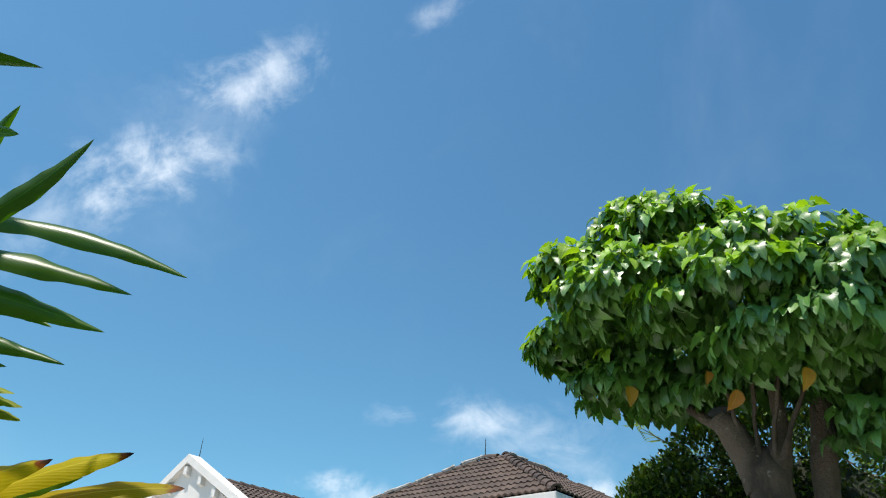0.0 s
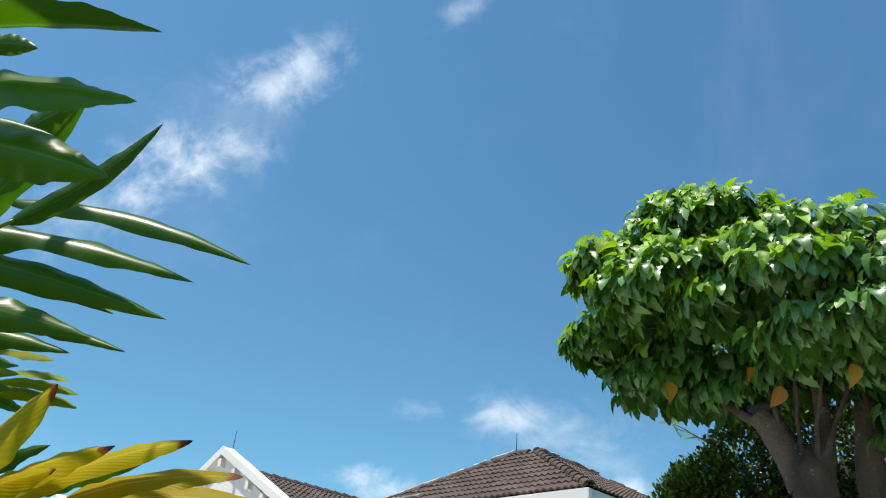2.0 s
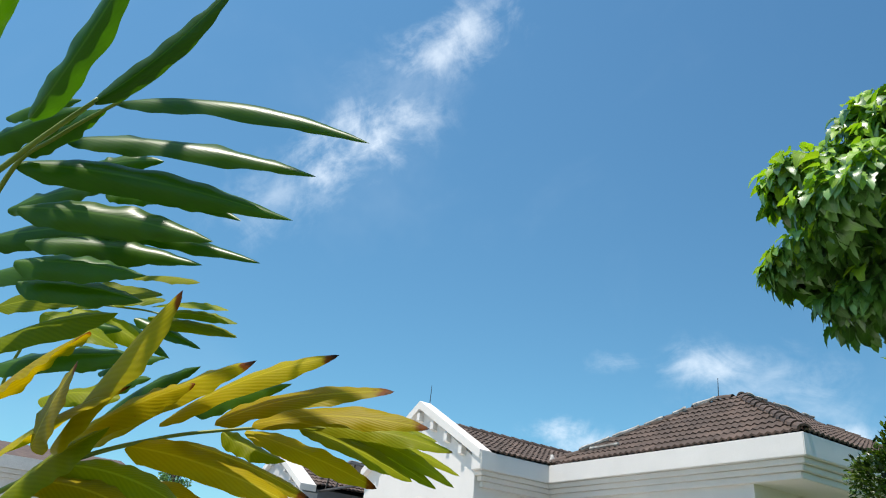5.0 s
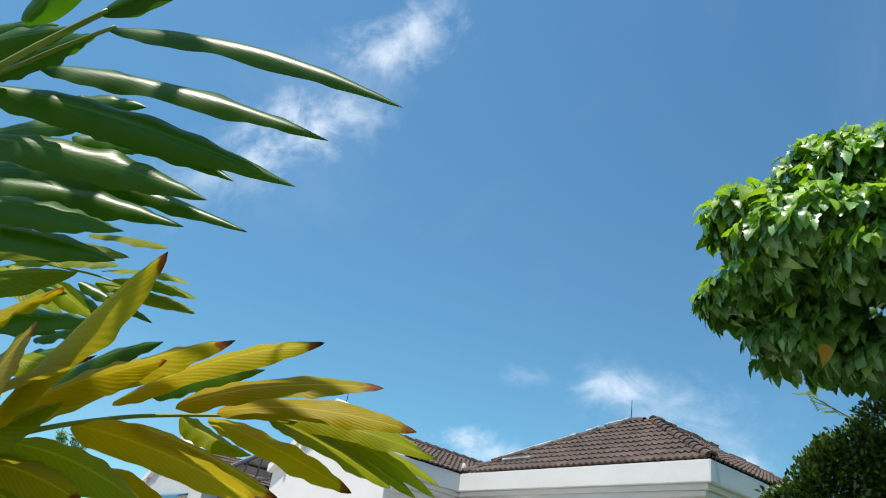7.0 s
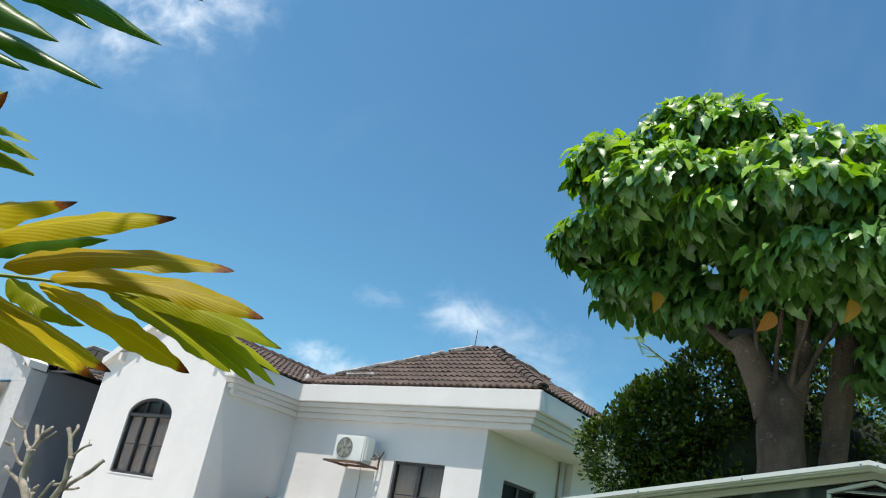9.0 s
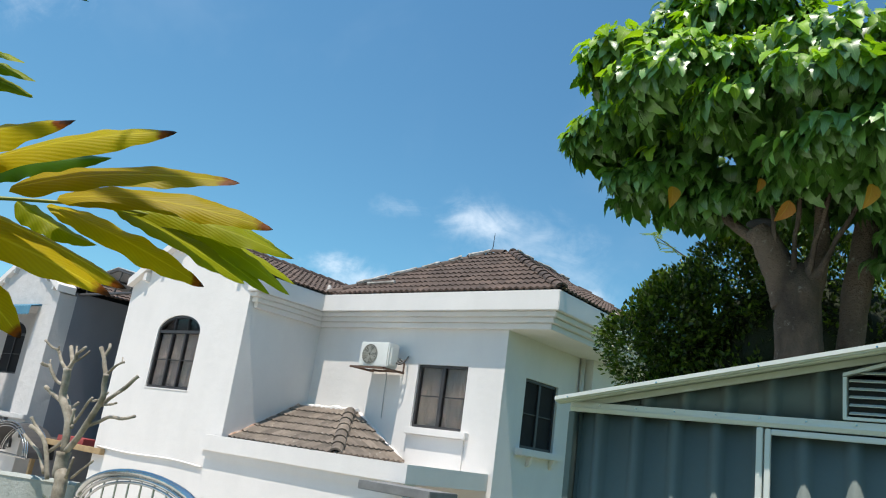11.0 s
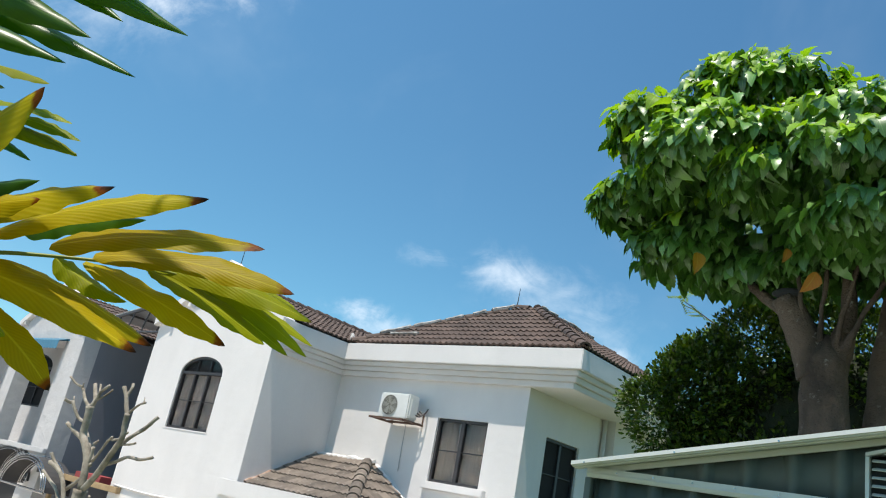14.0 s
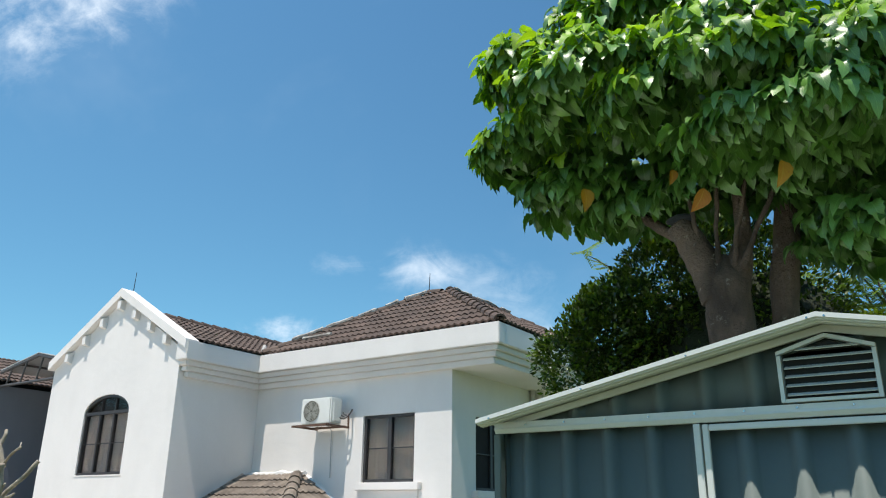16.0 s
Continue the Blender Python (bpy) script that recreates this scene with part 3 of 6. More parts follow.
def build_house():
    base = LOW
    win = (-16.57, -14.96, 2.44, 4.10)
    gable_wall(house, LEFT, INNER, GABLE_Y, 4.86, 6.29, win, 0.38, base)
    raking_board(house, -18.12, -13.16, 10.70, 11.02, 5.00, 6.42, 0.19)
    for x in (-17.46, -16.865, -16.275, -15.69, -15.08, -14.495, -13.905):
        z = 6.42 - abs(x + 15.64) * (1.42 / 2.48) - 0.25
        part("bracket", prism(bmesh.new(), [(x - 0.06, 10.725, z), (x - 0.06, 10.725, z - 0.18), (x - 0.06, GABLE_Y + 0.01, z - 0.22), (x - 0.06, GABLE_Y + 0.01, z + 0.06)], (0.12, 0, 0)), PLASTER, house)
    casement(house, *win[:2], *win[2:], GABLE_Y + 0.03, columns=3, rails=(0.5,), arch=0.38)
    part("sill", boxed(win[0] - 0.04, win[1] + 0.04, GABLE_Y - 0.012, GABLE_Y + 0.06, win[2] - 0.03, win[2] - 0.002, bevel=0.006), PLASTER, house)
    # right flank of the wing, left flank, and back
    part("wall", boxed(INNER - 0.2, INNER, GABLE_Y + 0.2, FRONT, base, 4.6), PLASTER, house)
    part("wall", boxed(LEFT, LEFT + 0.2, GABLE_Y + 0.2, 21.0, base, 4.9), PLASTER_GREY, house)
    part("wall", boxed(LEFT + 0.2, RIGHT, 20.8, 21.0, base, 4.6), PLASTER, house)
    part("conduit", tube(bmesh.new(), bend([(-17.9, GABLE_Y - 0.025, 0.97), (-16.5, GABLE_Y - 0.025, 0.95), (-15.0, GABLE_Y - 0.03, 0.99), (-13.9, GABLE_Y - 0.025, 0.95)]), 0.022, 6), PLASTER, house, smooth=True)
    # recessed front wall with the casement
    w = (-10.425, -9.17, 2.305, 3.56)
    part("wall", pierced(bmesh.new(), [INNER, w[0], w[1], RIGHT], [base, w[2], w[3], 4.5], {(1, 1)}, FRONT, FRONT + 0.2), PLASTER, house)
    casement(house, *w, FRONT + 0.05)
    part("sill", boxed(w[0] - 0.06, w[1] + 0.20, FRONT - 0.13, FRONT + 0.05, 2.155, 2.295, bevel=0.015), PLASTER, house)
    part("apron", boxed(w[0] - 0.02, w[1] + 0.12, FRONT - 0.030, FRONT + 0.01, 1.45, 2.155, bevel=0.008), PLASTER, house)
    # right flank with its own window
    s = (13.81, 15.13, 2.17, 3.515)
    part("wall", pierced(bmesh.new(), [FRONT + 0.2, s[0], s[1], 20.8], [base, s[2], s[3], 4.5], {(1, 1)}, RIGHT - 0.2, RIGHT, axis="x"), PLASTER, house)
    casement(house, *s, RIGHT - 0.05, axis="x", shade=False)
    part("sill", boxed(RIGHT - 0.05, RIGHT + 0.16, s[0] - 0.15, s[1] + 0.25, 2.03, 2.165, bevel=0.015), PLASTER, house)
    for y in (14.1, 15.0):
        part("corbel", prism(bmesh.new(), [(RIGHT - 0.02, y, 2.03), (RIGHT + 0.12, y, 2.03), (RIGHT + 0.05, y, 1.86), (RIGHT - 0.02, y, 1.82)], (0, 0.09, 0)), PLASTER, house)
    part("downpipe", tube(bmesh.new(), [(RIGHT + 0.07, 16.0, base), (RIGHT + 0.07, 16.0, SOFFIT)], 0.05, 10), PLASTER, house, smooth=True)
    part("pilaster", boxed(RIGHT - 0.02, RIGHT + 0.25, 16.15, 20.8, base, SOFFIT), PLASTER, house)
    # stepped cornice and parapet, one storey band round the wing and the main block
    def band(off, z0, z1, name):
        out = [(-14.4, GABLE_Y + 0.22), (INNER + 0.004, GABLE_Y + 0.22), (INNER + 0.004, 10.735 + off), (-13.14 - off * 0.9, 10.735 + off), (-13.14 - off * 0.9, 12.64 + off), (-7.11 - off, 12.64 + off), (-7.11 - off, 21.2), (-14.4, 21.2)]
        bm = prism(bmesh.new(), [(x, y, z0) for x, y in out], (0, 0, z1 - z0))
        bmesh.ops.bevel(bm, geom=bm.edges[:], offset=0.014, segments=2, affect="EDGES")
        part(name, bm, PLASTER, house)
    band(0.00, 4.60, EAVE, "parapet")
    band(0.085, 4.505, 4.599, "cornice_step")
    band(0.165, 4.405, 4.504, "cornice_step")
    band(0.240, SOFFIT, 4.404, "cornice_step")
    # roofs
    hip = part("roof", prism(bmesh.new(), [(-13.0, 12.8, 4.95), (-7.2, 12.8, 4.95), (-7.2, 21.0, 4.95), (-13.0, 21.0, 4.95)], (0, 0, 0.02)), TILE, house, "brown concrete tile hip roof with mortared hips")
    peak, west, north = Vector((-10.06, 15.42, 6.62)), Vector((-10.62, 15.42, 6.62)), Vector((-10.06, 18.3, 6.62))
    tip = [Vector((-13.1, 12.72, 4.99)), Vector((-7.14, 12.72, 4.99)), Vector((-7.14, 21.1, 4.99)), Vector((-13.1, 21.1, 4.99))]
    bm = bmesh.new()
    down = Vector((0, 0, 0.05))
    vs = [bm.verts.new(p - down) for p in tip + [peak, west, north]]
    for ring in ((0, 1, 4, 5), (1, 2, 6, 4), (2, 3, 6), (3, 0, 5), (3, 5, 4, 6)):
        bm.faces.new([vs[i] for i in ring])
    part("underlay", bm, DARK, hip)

    def slope(a, b, c, d):
        """Tiles on the slope over the eave a-b up to the ridge c-d (c above b)."""
        u = (b - a).normalized()
        up = c - (a + u * (c - a).dot(u))
        length, rise, at, end = (b - a).length, up.length, (d - a).dot(u), (c - a).dot(u)
        tiled_slope(hip, a, u, up, length, rise, [(-rise, at, 0.0), (rise, length - end, rise * length), (0, 1, rise)], TILE)

    slope(tip[0], tip[1], peak, west)
    slope(tip[1], tip[2], north, peak)
    ridge_caps(hip, tip[1], peak, TILE)
    ridge_caps(hip, tip[0], west, TILE)
    ridge_caps(hip, tip[2], north, TILE)
    ridge_caps(hip, west, peak, TILE)
    ridge_caps(hip, peak, north, TILE)
    lift = Vector((0.05, -0.05, 0.11))
    for i, (f0, f1) in enumerate(((0.16, 0.34), (0.36, 0.52), (0.55, 0.66), (0.72, 0.80), (0.84, 0.98))):
        mortar_strip(hip, tip[0].lerp(west, f0) + lift, tip[0].lerp(west, f1) + lift, 0.05, 3.1 * i)
    for i, (f0, f1) in enumerate(((0.05, 0.3), (0.4, 0.7), (0.8, 0.95))):
        mortar_strip(hip, peak.lerp(north, f0) + Vector((0.05, 0, 0.12)), peak.lerp(north, f1) + Vector((0.05, 0, 0.12)), 0.04, 9.1 * i)
    mortar_strip(hip, tip[0] + Vector((0.75, 0.40, 0.36)), tip[0] + Vector((1.55, 0.42, 0.38)), 0.040, 5.5)
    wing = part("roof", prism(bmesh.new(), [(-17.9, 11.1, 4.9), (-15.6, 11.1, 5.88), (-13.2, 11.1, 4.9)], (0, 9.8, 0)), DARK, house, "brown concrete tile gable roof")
    a, b = Vector((-13.14, 11.1, 4.98)), Vector((-13.14, 16.6, 4.98))
    up = Vector((-15.6, 11.1, 5.96)) - a
    tiled_slope(wing, a, b - a, up, 5.5, up.length, [(-1, 0, 0), (1, 0, 5.5), (0, 1, up.length)], TILE)
    ridge_caps(wing, (-15.6, 11.2, 5.96), (-15.6, 16.6, 5.96), TILE)
    mortar_strip(wing, (-13.15, 12.72, 5.05), (-13.75, 13.3, 5.36), 0.05, 2.2)
    # rods on the roof tops
    part("lightning_rod", tube(bmesh.new(), [(-15.66, 11.0, 6.2), (-15.63, 11.0, 6.86)], [0.014, 0.006], 6), FRAME, house)
    part("lightning_rod", tube(bmesh.new(), [(-10.62, 15.4, 6.60), (-10.60, 15.4, 7.16)], [0.014, 0.006], 6), FRAME, house)


def build_porch():
    porch = thing("porch", "white parapet porch with a weathered tiled hip roof", "porch", (-11.1, 11.8, LOW))
    x0, x1, y0, top = -13.85, -8.42, 10.63, 1.605
    part("parapet", pierced(bmesh.new(), [x0, x1], [top - 0.30, top], set(), y0, y0 + 0.16), PLASTER, porch)
    part("parapet", boxed(x1 - 0.16, x1, y0 + 0.16, FRONT - 0.01, top - 0.30, top), PLASTER, porch)
    part("parapet", boxed(x0, x0 + 0.16, y0 + 0.16, 10.84, top - 0.30, top), PLASTER, porch)
    part("beam", boxed(x0 + 0.07, x1 - 0.07, y0 + 0.07, y0 + 0.36, top - 0.42, top - 0.301), PLASTER, porch)
    part("beam", boxed(x0 + 0.12, x1 - 0.12, y0 + 0.12, y0 + 0.36, top - 1.2, top - 0.421), PLASTER, porch)
    part("slab", boxed(x0 + 0.17, x1 - 0.17, y0 + 0.17, FRONT - 0.01, top - 0.29, top - 0.16), PLASTER, porch)
    for x in (x0 + 0.4, x1 - 0.4):
        part("column", boxed(x - 0.16, x + 0.16, y0 + 0.14, y0 + 0.46, LOW, top - 1.2, bevel=0.02), PLASTER, porch)
    roof = part("roof", boxed(x0 + 0.3, -10.6, y0 + 0.3, FRONT - 0.02, top - 0.15, top - 0.11), DARK, porch, "weathered tiled hip roof against the wall")
    a, b = Vector((-13.48, 11.02, top - 0.04)), Vector((-10.42, 11.02, top - 0.04))
    c, d = Vector((-11.92, 12.76, 2.44)), Vector((-13.48, 12.76, 2.44))
    u, up = Vector((1, 0, 0)), Vector((0, c.y - a.y, c.z - a.z))
    rise = up.length
    tiled_slope(roof, a, u, up, 3.1, rise, [(-1, 0, 0.0), (rise, b.x - c.x, rise * (b.x - a.x)), (0, 1, rise)], TILE_LOW)
    e = Vector((b.x, FRONT - 0.05, b.z))
    v = Vector((0, 1, 0))
    foot = Vector((b.x, c.y, b.z))
    up2 = c - foot
    at = c.y - b.y
    tiled_slope(roof, b, v, up2, e.y - b.y, up2.length, [(-up2.length, at, 0.0), (1, 0, e.y - b.y)], TILE_LOW)
    ridge_caps(roof, b, c + Vector((0, 0.02, 0.02)), TILE_LOW, 0.12)
    mortar_strip(roof, a + Vector((0.02, 0, 0.03)), d + Vector((0, 0, 0.03)), 0.055, 1.3, surface("stained_mortar", (0.55, 0.42, 0.34), (0.30, 0.16, 0.10), 0.9, 7, 60, 0.6, stain=0.3))
    mortar_strip(roof, d + Vector((0, 0.1, 0.03)), c + Vector((0.1, 0.15, 0.03)), 0.08, 4.3, PLASTER)
    mortar_strip(roof, c + Vector((0.1, 0.2, 0.0)), e + Vector((-0.1, 0, 0.06)), 0.07, 6.3, PLASTER)
    part("gate_canopy", boxed(-8.75, -7.35, 9.9, 10.6, 1.16, 1.29, bevel=0.01), CAP_GREY, porch, "grey cement ledge")


def build_ac():
    ac = thing("air_conditioner", "white outdoor air conditioner unit on a rusty bracket", "air conditioner", (-11.15, 12.6, 3.36))
    x0, x1, y0, y1, z0, z1 = -11.62, -10.82, 12.47, 12.81, 3.385, 3.90
    part("casing", boxed(x0, x1, y0, y1, z0, z1, bevel=0.025), AC_WHITE, ac)
    part("side_cover", boxed(x1 - 0.004, x1 + 0.030, y0 + 0.06, y1 - 0.06, z0 + 0.06, z1 - 0.10, bevel=0.012), AC_WHITE, ac)
    cx, cz, r = -11.32, 3.645, 0.205
    bm = bmesh.new()
    for k in range(7):
        rr = r * (k + 1) / 7
        tube(bm, [(cx + rr * math.cos(t), y0 - 0.016, cz + rr * math.sin(t)) for t in [2 * math.pi * i / 24 for i in range(25)]], 0.0045, 4, cap=False)
    for k in range(12):
        t = 2 * math.pi * k / 12
        tube(bm, [(cx + 0.03 * math.cos(t), y0 - 0.016, cz + 0.03 * math.sin(t)), (cx + r * math.cos(t + 0.3), y0 - 0.016, cz + r * math.sin(t + 0.3))], 0.005, 4)
    part("fan_grille", bm, AC_GRILLE, ac)
    # dark disc on the casing, coloured as the shade behind the grille
    bm = bmesh.new()
    prism(bm, [(cx + r * math.cos(2 * math.pi * i / 28), y0 - 0.006, cz + r * math.sin(2 * math.pi * i / 28)) for i in range(28)], (0, 0.004, 0))
    part("fan_opening", bm, surface("fan_shade", (0.16, 0.155, 0.13), (0.12, 0.115, 0.10), 0.6, 4, 50, 0), ac)
    bm = bmesh.new()
    for k in range(5):
        t = 2 * math.pi * k / 5
        prism(bm, [(cx + 0.04 * math.cos(t), y0 - 0.011, cz + 0.04 * math.sin(t)), (cx + 0.18 * math.cos(t + 0.25), y0 - 0.012, cz + 0.18 * math.sin(t + 0.25)), (cx + 0.18 * math.cos(t + 0.8), y0 - 0.007, cz + 0.18 * math.sin(t + 0.8)), (cx + 0.05 * math.cos(t + 0.9), y0 - 0.008, cz + 0.05 * math.sin(t + 0.9))], (0, 0.002, 0))
    part("fan", bm, AC_GRILLE, ac)
    for x in (x0 - 0.02, x1 + 0.02):
        part("bracket_arm", boxed(x - 0.02, x + 0.02, 12.36, FRONT, 3.335, 3.375), RUST, ac)
        part("bracket_brace", tube(bmesh.new(), [(x, 12.98, 3.62), (x, 12.99, 3.34)], 0.018, 6), RUST, ac)
    part("bracket_rail", boxed(x0 - 0.12, x1 + 0.06, 12.36, 12.40, 3.34, 3.38), RUST, ac)
    part("bracket_rail", boxed(x0 - 0.06, x1 + 0.06, 12.84, 12.88, 3.34, 3.38), RUST, ac)
    for k in range(3):
        part("pipe", tube(bmesh.new(), bend([(x1 + 0.02, 12.72 + 0.05 * k, 3.52 + 0.05 * k), (x1 + 0.12, 12.74 + 0.05 * k, 3.50 + 0.03 * k), (x1 + 0.15, 12.86, 3.60), (x1 + 0.10, 12.99, 3.70)]), 0.016, 6), FRAME, ac, smooth=True)
    part("drain_hose", tube(bmesh.new(), bend([(-11.2, 12.8, 3.39), (-11.21, 12.95, 3.30), (-11.22, 12.975, 2.9), (-11.2, 12.975, 2.4)]), 0.010, 6), PALE_SHEET, ac, smooth=True)


build_house()
build_porch()
build_ac()

# ---------- the neighbour house and the canopy between ----------


def build_neighbour():
    other = thing("house", "white gabled house with a grey flank and blue window awning", "house", (-24.4, 14.0, LOW))
    y, x0, x1 = 11.0, -26.30, -22.02
    apex = (x0 + x1) / 2
    win = (-28.40, -25.95, 2.52, 4.24)
    back, far = y + 1.15, -29.4
    part("pier", boxed(-23.05, x1, y, y + 0.5, LOW, 4.45), PLASTER_OLD, other)
    part("pier", boxed(x0, x0 + 0.6, y, y + 0.5, LOW, 4.45), PLASTER_OLD, other)
    part("bay_wall", pierced(bmesh.new(), [far, win[0], win[1], x1 - 0.2], [LOW, win[2], win[3], 4.70], {(1, 1)}, back, back + 0.2), PLASTER_OLD, other)
    part("balcony_floor", boxed(far, x1 - 0.21, y + 0.502, back - 0.002, 1.22, 1.36), PLASTER_OLD, other)
    part("lintel", boxed(far, x1 - 0.21, y + 0.502, back - 0.002, 4.46, 4.60), PLASTER_OLD, other)
    part("gable_wall", prism(bmesh.new(), [(x0, y, 4.452), (x1, y, 4.452), (x1, y, 4.78), (apex, y, 6.0), (x0, y, 4.78)], (0, 0.5, 0)), PLASTER_OLD, other)
    part("arch_head", arch_fill(win, 0.45, back + 0.004, back + 0.19), PLASTER_OLD, other)
    raking_board(other, x0 - 0.04, x1 + 0.06, y - 0.13, y + 0.4, 5.0, 6.22, 0.19)
    for f in (-0.9, -0.65, -0.4, -0.15, 0.15, 0.4, 0.65, 0.9):
        x, z = apex + f * 2.05, 6.03 - abs(f * 2.05) * (1.22 / 2.19)
        part("bracket", prism(bmesh.new(), [(x - 0.055, y - 0.115, z + 0.05), (x - 0.055, y - 0.115, z - 0.13), (x - 0.055, y + 0.02, z - 0.17), (x - 0.055, y + 0.02, z + 0.05)], (0.11, 0, 0)), PLASTER_OLD, other)
    casement(other, *win, back + 0.08, columns=3, arch=0.45, shade=False)
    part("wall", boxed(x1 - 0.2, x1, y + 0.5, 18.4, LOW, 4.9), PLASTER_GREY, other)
    part("wall", boxed(far - 0.2, far, y + 0.5, 18.4, LOW, 4.7), PLASTER_OLD, other)
    part("wall", boxed(far, x1 - 0.2, 18.2, 18.4, LOW, 4.7), PLASTER_OLD, other)
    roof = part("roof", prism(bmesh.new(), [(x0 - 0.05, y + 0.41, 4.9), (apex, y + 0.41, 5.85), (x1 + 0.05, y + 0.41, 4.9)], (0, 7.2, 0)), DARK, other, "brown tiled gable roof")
    a = Vector((x1 + 0.08, y + 0.41, 4.98))
    up = Vector((apex, y + 0.41, 5.95)) - a
    tiled_slope(roof, a, (0, 1, 0), up, 6.0, up.length, [(-1, 0, 0), (1, 0, 6.0), (0, 1, up.length)], TILE)
    win = (-25.35, -22.98)
    # ribbed tin awning over the window
    awning = part("awning", boxed(win[0] - 0.1, win[1] + 0.1, y - 0.03, y - 0.004, 4.40, 4.46), BLUE_TIN, other, "blue ribbed tin window awning")
    bm = bmesh.new()
    n = 56
    rows = []
    for f, z in ((0.0, 4.46), (0.28, 4.36), (0.30, 4.12)):
        rows.append([bm.verts.new((win[0] - 0.10 + (win[1] - win[0] + 0.2) * i / n, y - 0.01 - f, z + 0.016 * math.sin(i * 1.57) - (0.03 * (i % 4 < 2) if z < 4.2 else 0))) for i in range(n + 1)])
    for p, q in zip(rows, rows[1:]):
        for i in range(n):
            bm.faces.new((p[i], q[i], q[i + 1], p[i + 1]))
    part("ribbed_sheet", bm, BLUE_TIN, awning)
    y = 11.0
    part("ledge", boxed(x0, x1 + 0.05, y - 0.12, y - 0.003, 1.26, 1.40, bevel=0.02), PLASTER_OLD, other)
    # arched door canopies on steel hoops
    for cx, cy, half, foot, rise in ((-21.35, 10.3, 1.35, 0.42, 0.80), (-23.9, 10.9, 1.5, 0.50, 0.85)):
        canopy = part("door_canopy", tube(bmesh.new(), [(cx - half, cy, foot), (cx + half, cy, foot)], 0.03, 6), STEEL, other, "arched dark canopy with white steel hoops")
        for d in (0.0, 0.5):
            for r in (1.0, 0.92, 0.84):
                part("hoop", tube(bmesh.new(), [(cx + half * r * math.cos(t), cy + d, foot + rise * r * math.sin(t)) for t in [math.pi * k / 18 for k in range(19)]], 0.013, 6), STEEL, canopy, smooth=True)
        bm = bmesh.new()
        rows = [[bm.verts.new((cx + 0.97 * half * math.cos(math.pi * k / 18), cy + d, foot + 0.97 * rise * math.sin(math.pi * k / 18))) for k in range(19)] for d in (0.02, 0.68)]
        for k in range(18):
            bm.faces.new((rows[0][k], rows[0][k + 1], rows[1][k + 1], rows[1][k]))
        part("sheet", bm, DARK_TIN, canopy)
    part("door", boxed(-25.2, -23.3, y + 0.3, y + 0.36, LOW, 0.35, bevel=0.01), FRAME, other, "dark door")


def build_canopy():
    """The flat metal lean-to roof over the gap between the houses."""
    roof = thing("carport_roof", "dark sheet metal canopy on steel trusses between the houses", "canopy", (-19.9, 13.0, 4.9))
    x0, x1, xm, y0, y1 = -22.0, -18.10, -20.2, 11.5, 17.0
    for a, za, b, zb in ((x0, 5.28, xm, 5.58), (xm, 5.58, x1, 5.14)):
        part("sheet", prism(bmesh.new(), [(a, y0, za), (b, y0, zb), (b, y0, zb + 0.02), (a, y0, za + 0.02)], (0, y1 - y0, 0)), PALE_SHEET, roof)
    for k in range(4):
        y = y0 + 0.04 + 1.7 * k
        part("rafter", tube(bmesh.new(), [(x0, y, 5.23), (xm, y, 5.53), (x1, y, 5.09)], 0.045, 6), DARK_TIN, roof)
        part("tie", tube(bmesh.new(), [(x0, y, 4.86), (x1, y, 4.86)], 0.04, 6), DARK_TIN, roof)
        for f in (0.12, 0.3, 0.5, 0.7, 0.88):
            x = x0 + (x1 - x0) * f
            z = 5.23 + 0.30 * min(1, (x - x0) / (xm - x0)) if x < xm else 5.53 - 0.44 * (x - xm) / (x1 - xm)
            part("strut", tube(bmesh.new(), [(x - 0.12, y, 4.86), (x + 0.08, y, z)], 0.025, 5), DARK_TIN, roof)
    for x, z in ((x0 + 0.9, 5.37), (xm, 5.52), (x1 - 0.8, 5.28)):
        part("purlin", tube(bmesh.new(), [(x, y0, z), (x, y1, z)], 0.03, 6), DARK_TIN, roof)
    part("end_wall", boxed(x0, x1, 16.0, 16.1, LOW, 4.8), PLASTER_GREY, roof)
    low = thing("entrance_shelter", "low timber shelter roof with red edging between the houses", "canopy", (-19.8, 11.6, 0.9))
    part("board", boxed(-20.6, -17.55, 10.72, 10.84, 0.80, 0.93, bevel=0.01), WOOD, low)
    part("deck", boxed(-21.9, -18.1, 10.86, 13.0, 0.80, 0.90), DARK_TIN, low)
    part("red_tray", boxed(-19.95, -18.7, 10.9, 11.4, 0.905, 1.06, bevel=0.01), RED_PAINT, low)
    for x in (-21.2, -18.3):
        part("post", boxed(x - 0.05, x + 0.05, 11.0, 11.1, LOW, 0.80), WOOD, low)


def build_far_house():
    """The grey house beyond the neighbour, seen along its flank."""
    far = thing("house", "plain grey plastered house with a stepped cornice", "house", (-33.0, 3.0, LOW))
    x, y1 = -29.2, 8.36
    part("wall", boxed(x - 7.0, x, -6.0, y1, LOW, 4.62), PLASTER_OLD, far)
    for out, z0, z1 in ((0.10, 4.622, 4.76), (0.20, 4.762, 4.90), (0.30, 4.902, 5.30)):
        part("cornice_step" if z1 < 5 else "parapet", boxed(x - 7.0 - out, x + out, -6.0 - out, y1 - 0.02 + 0.2 * out, z0, z1, bevel=0.015), PLASTER_OLD, far)
    part("roof", prism(bmesh.new(), [(x - 7.0, -6.0, 5.302), (x, -6.0, 5.302), (x - 3.5, -6.0, 6.2)], (0, y1 + 5.8, 0)), TILE, far, "low brown roof behind the parapet")


